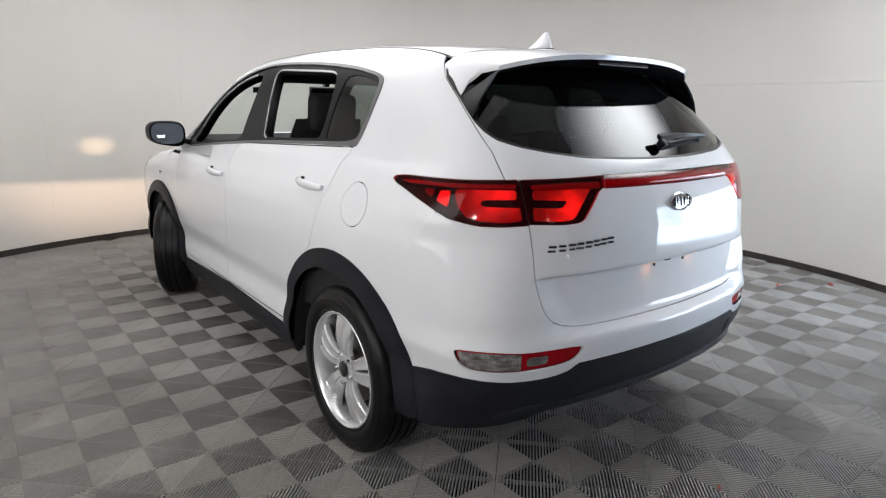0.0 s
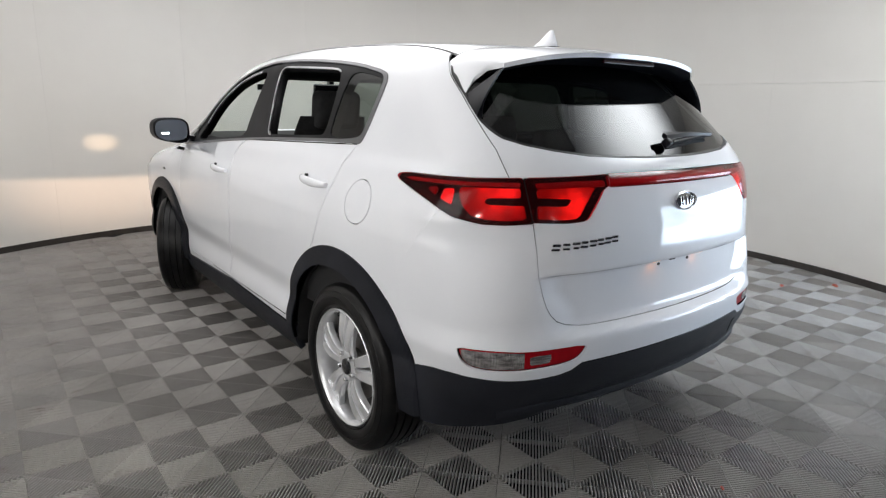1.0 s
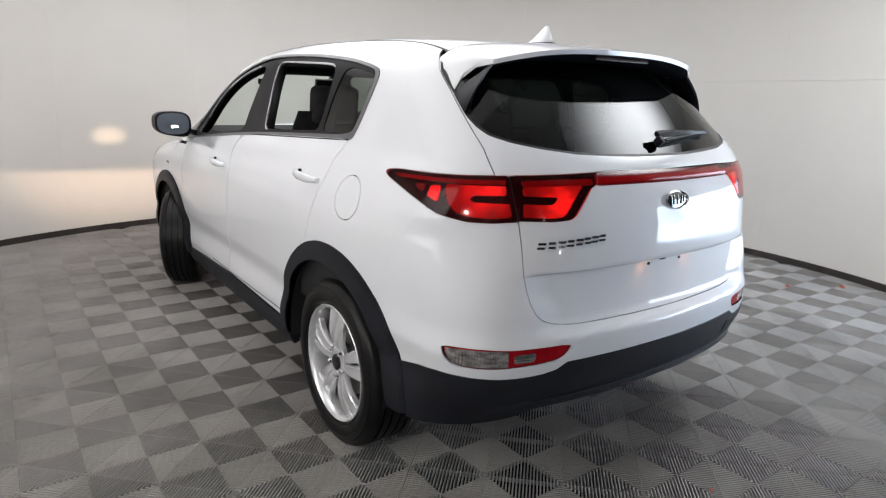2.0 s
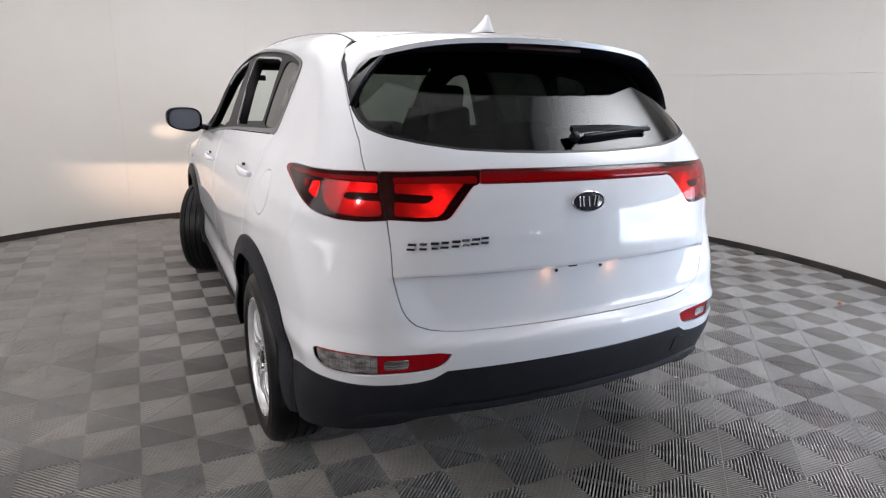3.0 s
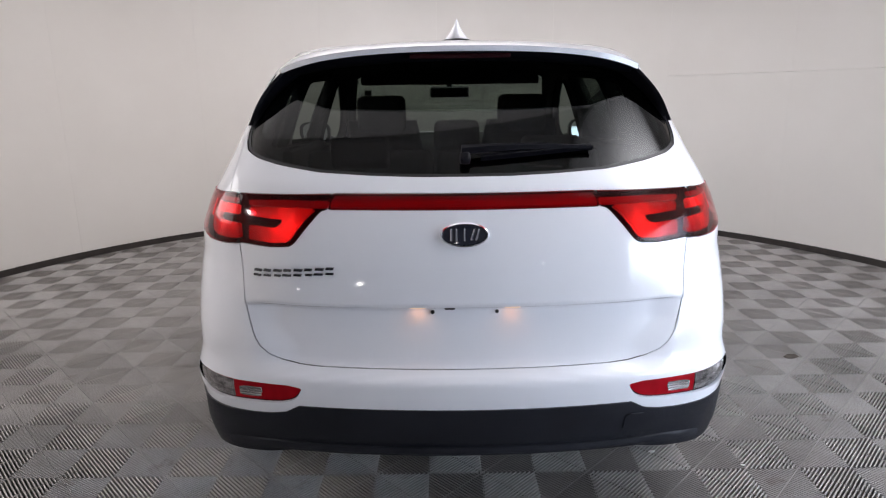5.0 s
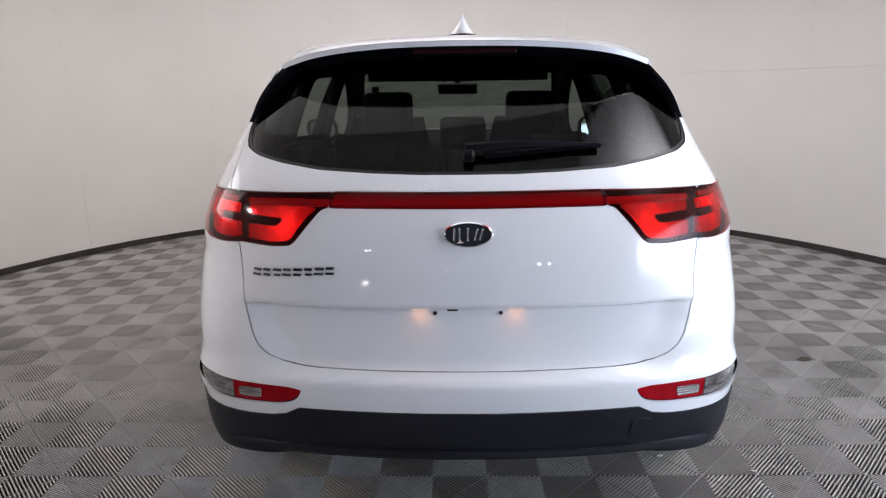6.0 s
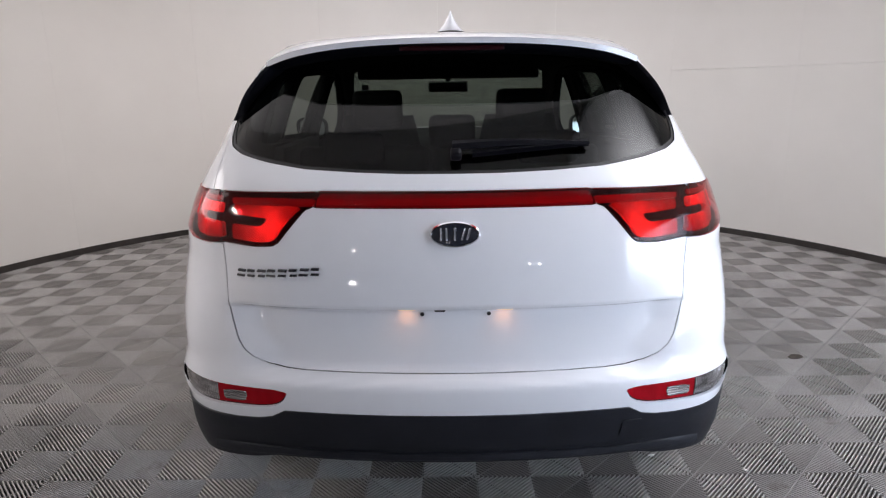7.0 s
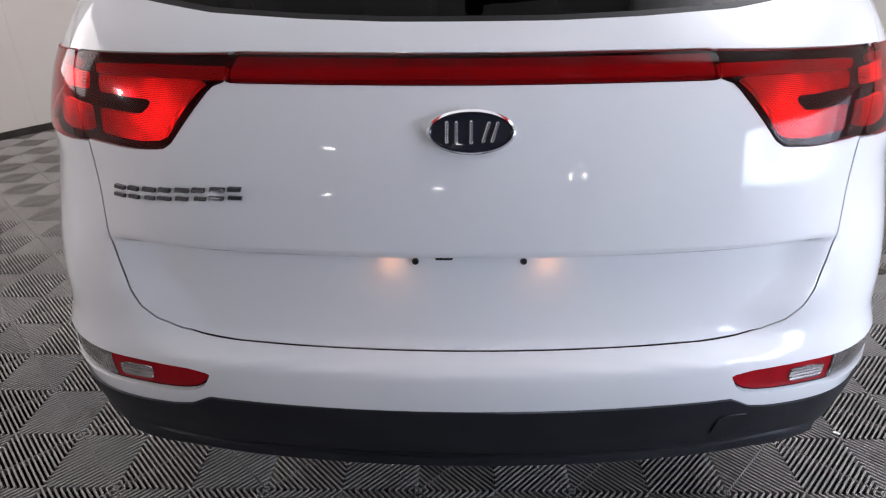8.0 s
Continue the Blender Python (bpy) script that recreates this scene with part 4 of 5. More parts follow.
# roof, windscreen, bonnet, nose
roof_net = clip(full, 0.608 - y_of(full))
roof_net = clip(roof_net, np.where(z_of(roof_net) > 1.3, np.abs(roof_net[0][:, 0]) - (0.566 + 0.02 * step(1.0, 2.0, y_of(roof_net))), 0.05))
SCREEN_TOP, SCREEN_LOW = 2.52, 3.40
panel("roof", both(clip(roof_net, y_of(roof_net) - SCREEN_TOP)), WHITE, car)
bonnet_all = clip(full, -(z_of(full) - (1.066 - 0.16 * step(3.4, 4.4, y_of(full)))))
bonnet_all = clip(bonnet_all, SCREEN_LOW + 0.02 - y_of(bonnet_all))
panel("bonnet", both(bonnet_all), WHITE, car)
screen = clip(clip(full, SCREEN_TOP + 0.012 - y_of(full)), y_of(clip(full, SCREEN_TOP + 0.012 - y_of(full))) - SCREEN_LOW - 0.015)
line_x = lambda n: np.abs(n[0][:, 0]) - (0.60 + 0.16 * (y_of(n) - SCREEN_TOP) / 0.9)
panel("windscreen", both(lift(clip(screen, np.maximum(line_x(screen), 1.12 - z_of(screen))), -0.003)), SIDE_GLASS, car, 0.0, "clear windscreen")
pillar = clip(clip(screen, -line_x(screen)), 1.08 - z_of(clip(screen, -line_x(screen))))
pillar = without(pillar, DLO, 0.0)
for side in (1, -1):
    panel("front_pillar", pillar if side == 1 else mirror(pillar), WHITE, car)


# ---- what sits on the skin ----
def skin_from_above(x, y):
    o = np.array([[x, y, 1.0]])
    return float(to_skin(o, np.array([[0.0, 0.0, 1.0]]))[0, 2])


def skin_from_behind(x, z):
    o = np.array([[x, 0.95, z]])
    return float(to_skin(o, np.array([[0.0, -1.0, 0.0]]))[0, 1])


def skin_from_left(y, z):
    o = np.array([[0.0, y, z]])
    return float(to_skin(o, np.array([[-1.0, 0.0, 0.0]]))[0, 0])


def rear_pose(x, z, lift_out=0.0):
    """A pose on the tail's skin whose -y axis points out of it."""
    y = skin_from_behind(x, z)
    n = body_normal(np.array([[x, y, z]]))[0]
    back = Vector((-n[0], -n[1], -n[2]))
    right = Vector((0, 0, 1)).cross(back) * -1
    right.normalize()
    up = right.cross(back)
    m = Matrix((right, back, up)).transposed().to_4x4()
    return Matrix.Translation(Vector((x, y, z)) - back * lift_out) @ m


# spoiler: a white wing over the rear window with a black underside
LIP_Y, LIP_Z = 0.262, 1.588
gap = [(0.645, 0.470, 1.432), (0.638, 0.512, 1.466), (0.627, 0.564, 1.508), (0.608, 0.602, 1.549)]
front_line = [Vector((-x, y, z)) for x, y, z in gap]
xs = np.linspace(-0.575, 0.575, 41)
front_line += [Vector((x, 0.602, skin_from_above(x, 0.602) + 0.001)) for x in xs]
front_line += [Vector((x, y, z)) for x, y, z in gap[::-1]]


def lip(x):
    return Vector((x, LIP_Y + 0.24 * x * x + 0.35 * max(0, abs(x) - 0.45), LIP_Z - 0.060 * x * x - 0.36 * x ** 4))


corner = lip(0.555)
back_line = [Vector((-a.x, a.y, a.z)) for a in (Vector((x, y, z)).lerp(corner, k) for (x, y, z), k in zip(gap, (0.03, 0.35, 0.70, 0.95)))]
back_line += [lip(x * 0.555 / 0.575) for x in xs]
back_line += [Vector((x, y, z)).lerp(corner, k) for (x, y, z), k in zip(gap[::-1], (0.95, 0.70, 0.35, 0.03))]
bm = bmesh.new()
rows = []
for k in np.linspace(0, 1, 9):
    row = []
    for f, b in zip(front_line, back_line):
        p = f.lerp(b, k)
        p.z += 0.010 * math.sin(math.pi * k) * (1 if abs(f.x) < 0.56 else 0.4)
        row.append(bm.verts.new(p))
    rows.append(row)
rows.append([bm.verts.new(b + Vector((0, 0.004, -0.016))) for b in back_line])
for a, b in zip(rows, rows[1:]):
    for i in range(len(a) - 1):
        bm.faces.new((a[i], b[i], b[i + 1], a[i + 1]))
spoiler = part("spoiler", bm, WHITE, gate, "white roof spoiler with a black underside", smooth=True)
bm = bmesh.new()
first = [bm.verts.new(b + Vector((0, 0.006, -0.013))) for b in back_line[3:-3]]
second = [bm.verts.new(b + Vector((0, 0.05, -0.030))) for b in back_line[3:-3]]
third = [bm.verts.new((b.x * 1.03, skin_from_behind(b.x, b.z - 0.040) + 0.02, b.z - 0.034)) for b in back_line[3:-3]]
for a, b in ((first, second), (second, third)):
    for i in range(len(a) - 1):
        bm.faces.new((a[i], b[i], b[i + 1], a[i + 1]))
part("underside", bm, SATIN_BLACK, spoiler, smooth=True)
for s in (-1, 1):
    # the black blade down each side of the window, closed against the pane
    A, B, C = Vector((s * 0.643, 0.466, 1.429)), Vector((s * 0.556, 0.378, lip(0.555).z - 0.012)), Vector((s * 0.668, 0.372, 1.362))
    bm = bmesh.new()
    rings = []
    for k in np.linspace(0, 1, 12):
        fwd = A.lerp(C, k)
        aft = B.lerp(C, k) + Vector((s * 0.013, -0.006, 0.004)) * math.sin(math.pi * k)
        inner_x = aft.x - s * (0.045 - 0.03 * k)
        pane_y = skin_from_behind(inner_x, aft.z - 0.004) + 0.004
        ring_v = [fwd, fwd.lerp(aft, 0.5) + Vector((s * 0.003, 0, 0)), aft, aft + Vector((-s * 0.010, 0.004, -0.002)), Vector((inner_x, pane_y, aft.z - 0.004)), fwd + Vector((-s * 0.03, 0.0, 0))]
        rings.append([bm.verts.new(p) for p in ring_v])
    for a, b in zip(rings, rings[1:]):
        for i in range(6):
            bm.faces.new((a[i], a[(i + 1) % 6], b[(i + 1) % 6], b[i]))
    bm.faces.new(rings[0])
    part("blade", bm, SATIN_BLACK, spoiler, "gloss black side blade", smooth=True)
brake = block((0.30, 0.012, 0.014), None, 0.004)
bmesh.ops.translate(brake, vec=(0, LIP_Y + 0.030, LIP_Z - 0.028), verts=brake.verts[:])
part("brake_light", brake, DARK_RED, spoiler, "unlit dark red high brake lamp")

# shark fin on the roof
bm = bmesh.new()
fin_rows = []
fz = skin_from_above(0, 0.75) - 0.004
for k in np.linspace(0, 1, 9):
    h = 0.070 * k
    y_front, y_back = 0.835 - 0.125 * k ** 0.75, 0.665 + 0.022 * k ** 1.5
    half = 0.043 * (1 - k) ** 1.7 + 0.006 * (1 - k) ** 0.5 + 0.003
    mid_y, len_y = (y_front + y_back) / 2, (y_front - y_back) / 2
    fin_rows.append([bm.verts.new((half * math.cos(a) * (1 if math.sin(a) < 0.3 else max(0.15, 1.15 - 0.75 * math.sin(a))), mid_y + len_y * math.sin(a), fz + h)) for a in np.linspace(0, 2 * math.pi, 28, endpoint=False)])
for a, b in zip(fin_rows, fin_rows[1:]):
    for i in range(28):
        bm.faces.new((a[i], a[(i + 1) % 28], b[(i + 1) % 28], b[i]))
bm.faces.new(fin_rows[-1])
fin = part("antenna_fin", bm, WHITE, car, "white shark fin antenna", smooth=True)
gasket = bmesh.new()
bmesh.ops.create_circle(gasket, cap_ends=True, segments=28, radius=1.0)
bmesh.ops.scale(gasket, vec=(0.053, 0.094, 1), verts=gasket.verts[:])
got = bmesh.ops.extrude_face_region(gasket, geom=gasket.faces[:])
bmesh.ops.translate(gasket, vec=(0, 0, 0.005), verts=[g for g in got["geom"] if isinstance(g, bmesh.types.BMVert)])
bmesh.ops.translate(gasket, vec=(0, 0.75, fz - 0.001), verts=gasket.verts[:])
part("gasket", gasket, SEAL, fin)

# badge: a dark oval in a chrome ring, with plain chrome strokes
m = rear_pose(0.0, 1.080, 0.002)
bm = bmesh.new()
seg = 48
prof = [(1.0, 0.004), (1.0, -0.004), (0.95, -0.008), (0.90, -0.004), (0.90, 0.002)]
loops = [[bm.verts.new((0.066 * r * math.cos(2 * math.pi * i / seg), y, 0.0335 * (r if r > 0.97 else r - 0.06) * math.sin(2 * math.pi * i / seg))) for i in range(seg)] for r, y in prof]
for a, b in zip(loops, loops[1:]):
    for i in range(seg):
        bm.faces.new((a[i], a[(i + 1) % seg], b[(i + 1) % seg], b[i]))
bmesh.ops.transform(bm, matrix=m, verts=bm.verts[:])
badge = part("badge", bm, CHROME, gate, "oval badge with a chrome rim", smooth=True)
bm = bmesh.new()
dome = [[bm.verts.new((0.061 * r * math.cos(2 * math.pi * i / seg), -0.006 + 0.004 * r * r, 0.0295 * r * math.sin(2 * math.pi * i / seg))) for i in range(seg)] for r in (1.0, 0.75, 0.5, 0.25)]
for a, b in zip(dome, dome[1:]):
    for i in range(seg):
        bm.faces.new((a[i], a[(i + 1) % seg], b[(i + 1) % seg], b[i]))
bm.faces.new(dome[-1])
bmesh.ops.transform(bm, matrix=m, verts=bm.verts[:])
part("enamel", bm, NAVY, badge, smooth=True)
for x, lean, high in ((-0.036, 0, 0.032), (-0.022, 0, 0.032), (0.0, 0, 0.034), (0.022, 18, 0.032), (0.035, 18, 0.032)):
    part("stroke", block((0.0055, 0.004, high), m @ pose(x, -0.007, 0, 0, lean, 0), 0.0015, 1), CHROME, badge)

# name strip: eight groups of plain slanted dark strokes
for k in range(8):
    x = -0.584 + 0.0305 * k
    m = rear_pose(x, 0.966 + 0.0022 * k, 0.001)
    bm = bmesh.new()
    w = 0.0125
    bars = [(-1.0, 1.0 - 0.25 * (k % 2), 0.0040, 0.0110), (-1.0 + 0.25 * (k % 3), 1.0, -0.0110, -0.0040)]
    for x0, x1, z0, z1 in bars:
        bar = [(x0 * w + z0 * 0.25, z0), (x1 * w + z0 * 0.25, z0), (x1 * w + z1 * 0.25, z1), (x0 * w + z1 * 0.25, z1)]
        low_v = [bm.verts.new(m @ Vector((px, 0.002, pz))) for px, pz in bar]
        top_v = [bm.verts.new(m @ Vector((px * 0.985, -0.004, pz * 0.9))) for px, pz in bar]
        bm.faces.new(top_v)
        for i in range(4):
            bm.faces.new((low_v[i], low_v[(i + 1) % 4], top_v[(i + 1) % 4], top_v[i]))
    part("name_block", bm, DARK_CHROME, gate)

# plate recess: two screw holes, the latch button and two small warm lamps under the ledge
for x in (-0.0905, 0.0905):
    m = rear_pose(x, 0.8545, 0.0015)
    hole = lathe([(0.0, 0.0036), (-0.002, 0.0052), (0.002, 0.0060)], 20)
    bmesh.ops.rotate(hole, matrix=Matrix.Rotation(radians(90), 3, "Z"), verts=hole.verts[:])
    bmesh.ops.contextual_create(hole, geom=[e for e in hole.edges if e.is_boundary and e.calc_length() < 0.002])
    bmesh.ops.transform(hole, matrix=m, verts=hole.verts[:])
    part("screw_hole", hole, SEAL, gate)
    bulb = block((0.045, 0.020, 0.006), pose(x * 1.45, skin_from_behind(x, 0.862) - 0.012, 0.8745), 0.002, 1)
    part("plate_lamp", bulb, material("warm_plate_lamp", (0.8, 0.6, 0.4), 0.4, emit=(1.0, 0.55, 0.25), power=0.8), gate, "small warm plate lamp, lit")
    spot_lamp("plate_light", (x * 1.45, skin_from_behind(x, 0.862) - 0.020, 0.868), (x * 1.45, skin_from_behind(x, 0.80) + 0.03, 0.80), 0.06, 140, 1.0, (1.0, 0.42, 0.14), 0.02)
button = block((0.030, 0.016, 0.010), pose(-0.042, skin_from_behind(-0.04, 0.862) - 0.018, 0.8735), 0.004)
part("latch_button", button, SEAL, gate)

# rear wiper
pm = rear_pose(0.006, 1.266, 0.004)
bm = block((0.030, 0.030, 0.030), pm @ pose(0.0, -0.012, 0.0), 0.010, 3)
wiper = part("rear_wiper", bm, SATIN_BLACK, gate, "black rear wiper resting on the window", smooth=True)
bm = bmesh.new()
arm_rows = []
for k in np.linspace(0, 1, 16):
    x = -0.004 + 0.372 * k
    z = 1.280 + 0.006 * math.sin(math.pi * k) + 0.008 * k
    mm = rear_pose(x, z, 0.0)
    up = 0.0115 * (1 - k) + 0.0045
    out = 0.030 * (1 - 0.45 * k)
    arm_rows.append([bm.verts.new(mm @ Vector(p)) for p in ((0, -out, up), (0, -out - 0.006, 0), (0, -out + 0.002, -up), (0, -out + 0.012, -up * 0.6), (0, -out + 0.012, up * 0.6))])
for a, b in zip(arm_rows, arm_rows[1:]):
    for i in range(5):
        bm.faces.new((a[i], a[(i + 1) % 5], b[(i + 1) % 5], b[i]))
bm.faces.new(arm_rows[0])
bm.faces.new(arm_rows[-1])
part("wiper_arm", bm, SATIN_BLACK, wiper, smooth=True)
bm = bmesh.new()
blade_rows = []
for k in np.linspace(0, 1, 14):
    x = 0.05 + 0.315 * k
    z = 1.270 + 0.024 * k
    mm = rear_pose(x, z, 0.0)
    blade_rows.append([bm.verts.new(mm @ Vector(p)) for p in ((0, -0.018, 0.005), (0, -0.018, -0.004), (0, 0.004, -0.002), (0, 0.004, 0.002))])
for a, b in zip(blade_rows, blade_rows[1:]):
    for i in range(4):
        bm.faces.new((a[i], a[(i + 1) % 4], b[(i + 1) % 4], b[i]))
part("wiper_blade", bm, SATIN_BLACK, wiper)

# bumper skirt: tow cover, lower lip with a soft ridge
TOW = [(0.446, 0.476), (0.488, 0.476), (0.493, 0.481), (0.493, 0.531), (0.488, 0.536), (0.446, 0.536), (0.441, 0.531), (0.441, 0.481)]
panel("tow_cover", mirror(lift(region(low, TOW, 0.0), 0.0075)), BLACK_PLASTIC, skirt, 0.004, "square tow hook cover")
bm = bmesh.new()
ridge = []
for x in np.linspace(-0.74, 0.74, 50):
    q = abs(x) / 0.74
    z = 0.432 - 0.004 * q - 0.055 * max(0, q - 0.62) ** 1.5
    y = skin_from_behind(x, z)
    fade = 1 - q ** 5
    ridge.append([bm.verts.new(p) for p in ((x, y - 0.003, z + 0.012), (x, y - 0.004 - 0.013 * fade, z + 0.004), (x, y - 0.004 - 0.014 * fade, z - 0.012), (x, y - 0.004, z - 0.026), (x, y + 0.05, z - 0.030))])
for a, b in zip(ridge, ridge[1:]):
    for i in range(4):
        bm.faces.new((a[i], a[i + 1], b[i + 1], b[i]))
part("lower_lip", bm, BLACK_PLASTIC, skirt, smooth=True)


# handles, mirrors
def handle(y, z, s, parent):
    x = skin_from_left(y, z) * s * -1 if s < 0 else skin_from_left(y, z)
    x = -abs(x) * s
    n = 1.0 if s < 0 else -1.0
    bm = bmesh.new()
    loops = []
    for k in np.linspace(-1, 1, 13):
        out = 0.012 + 0.026 * max(0.0, 1 - abs(k) ** 3.0)
        t = 0.011 + 0.008 * (1 - k * k)
        c = Vector((x + n * out * 0.92, y + 0.115 * k, z + 0.006 * k))
        loops.append([bm.verts.new(c + Vector((n * 0.010 * math.cos(a), 0, t * math.sin(a)))) for a in np.linspace(0, 2 * math.pi, 12, endpoint=False)])
    for a, b in zip(loops, loops[1:]):
        for i in range(12):
            bm.faces.new((a[i], a[(i + 1) % 12], b[(i + 1) % 12], b[i]))
    bm.faces.new(loops[0])
    bm.faces.new(loops[-1])
    h = part("door_handle", bm, WHITE, parent, smooth=True)
    slot = block((0.012, 0.016, 0.012), pose(x + n * 0.002, y + 0.085, z + 0.016), 0.003)
    part("key_slot", slot, SEAL, h)


doors = {(-1 if o.data.vertices[0].co.x < 0 else 1, o.name.split(".")[0]): o for o in car.children if o.name.split(".")[0] in ("rear_door", "front_door")}
for s in (-1, 1):
    handle(1.17, 1.075, -s, doors[(s, "rear_door")])
    handle(2.36, 1.020, -s, doors[(s, "front_door")])
    # mirror: a rounded black shell on a short foot, its glass facing aft
    bm = bmesh.new()
    loops = []
    for k, (yy, g) in enumerate(((2.985, 0.90), (2.99, 0.985), (3.02, 1.0), (3.07, 0.97), (3.12, 0.82), (3.15, 0.52))):
        ring_v = []
        for a in np.linspace(0, 2 * math.pi, 32, endpoint=False):
            cx_, cz_ = math.cos(a), math.sin(a)
            px = math.copysign(abs(cx_) ** 0.62, cx_) * 0.112 * g
            pz = math.copysign(abs(cz_) ** 0.68, cz_) * 0.078 * g * (1.0 - 0.12 * math.copysign(1, px) * abs(px) / 0.112 * s * 1.0)
            ring_v.append(bm.verts.new((s * 0.988 + px, yy, 1.204 + pz + 0.01 * (px * s) / 0.112)))
        loops.append(ring_v)
    for a, b in zip(loops, loops[1:]):
        for i in range(32):
            bm.faces.new((a[i], a[(i + 1) % 32], b[(i + 1) % 32], b[i]))
    bm.faces.new(loops[-1])
    bmesh.ops.rotate(bm, cent=(s * 0.988, 2.992, 1.204), matrix=Matrix.Rotation(radians(-4 * s), 3, "Z"), verts=bm.verts[:])
    shell = part("door_mirror", bm, SATIN_BLACK, car, "black door mirror", smooth=True)
    bm = bmesh.new()
    pane_v = [bm.verts.new((s * 0.988 + math.copysign(abs(math.cos(a)) ** 0.62, math.cos(a)) * 0.094, 2.992, 1.204 + math.copysign(abs(math.sin(a)) ** 0.68, math.sin(a)) * 0.066)) for a in np.linspace(0, 2 * math.pi, 32, endpoint=False)]
    bm.faces.new(pane_v)
    bmesh.ops.rotate(bm, cent=(s * 0.988, 2.992, 1.204), matrix=Matrix.Rotation(radians(6 * s), 3, "Z") @ Matrix.Rotation(radians(-2.0), 3, "X"), verts=bm.verts[:])
    part("mirror_glass", bm, MIRROR_GLASS, shell, "bright mirror glass")
    foot = block((0.11, 0.07, 0.040), pose(s * 0.860, 3.065, 1.150, 0, -s * 12, 0), 0.012, 3)
    part("mirror_foot", foot, GLOSS_BLACK, shell, smooth=True)
    cover = bmesh.new()
    tri = [cover.verts.new(p) for p in ((s * 0.845, 3.00, 1.125), (s * 0.848, 3.20, 1.105), (s * 0.800, 3.02, 1.235))]
    cover.faces.new(tri)
    got = bmesh.ops.extrude_face_region(cover, geom=cover.faces[:])
    bmesh.ops.translate(cover, vec=(-s * 0.03, 0, 0), verts=[g for g in got["geom"] if isinstance(g, bmesh.types.BMVert)])
    part("mirror_sail", cover, SEAL, shell)
    # black roof ditch strips
    bm = bmesh.new()
    strip = []
    for y in np.linspace(0.62, 2.5, 40):
        x = 0.570 + 0.02 * float(step(1.0, 2.0, y))
        z = skin_from_above(x, y)
        strip.append([bm.verts.new((s * (x - 0.006), y, z - 0.001)), bm.verts.new((s * (x - 0.003), y, z + 0.002)), bm.verts.new((s * (x + 0.003), y, z + 0.0015)), bm.verts.new((s * (x + 0.007), y, z - 0.003))])
    for a, b in zip(strip, strip[1:]):
        for i in range(3):
            bm.faces.new((a[i], a[i + 1], b[i + 1], b[i]))
    part("roof_strip", bm, SEAL, car, smooth=True)


# ---- wheels ----
def tyre_profile():
    """The section of a tyre about its hub, the outer face towards -x."""
    R = 0.348
    tread = [(0.205, 0.22), (0.222, 0.26), (0.222, 0.30), (0.212, 0.333), (0.198, 0.343)]
    grooves = []
    for k, xk in enumerate((0.170, 0.133, 0.092, 0.055)):
        grooves += [(xk + 0.005, R), (xk + 0.004, R - 0.007), (xk - 0.004, R - 0.007), (xk - 0.005, R)]
    shoulder = [(0.026, 0.343), (0.012, 0.333), (0.004, 0.318), (0.0055, 0.3165), (0.0025, 0.3145), (0.0, 0.306), (-0.003, 0.2935), (-0.0012, 0.2925), (-0.0035, 0.2905), (-0.004, 0.280), (0.000, 0.262), (0.006, 0.256), (0.005, 0.250), (0.012, 0.2455), (0.024, 0.243)]
    return tread + grooves + shoulder


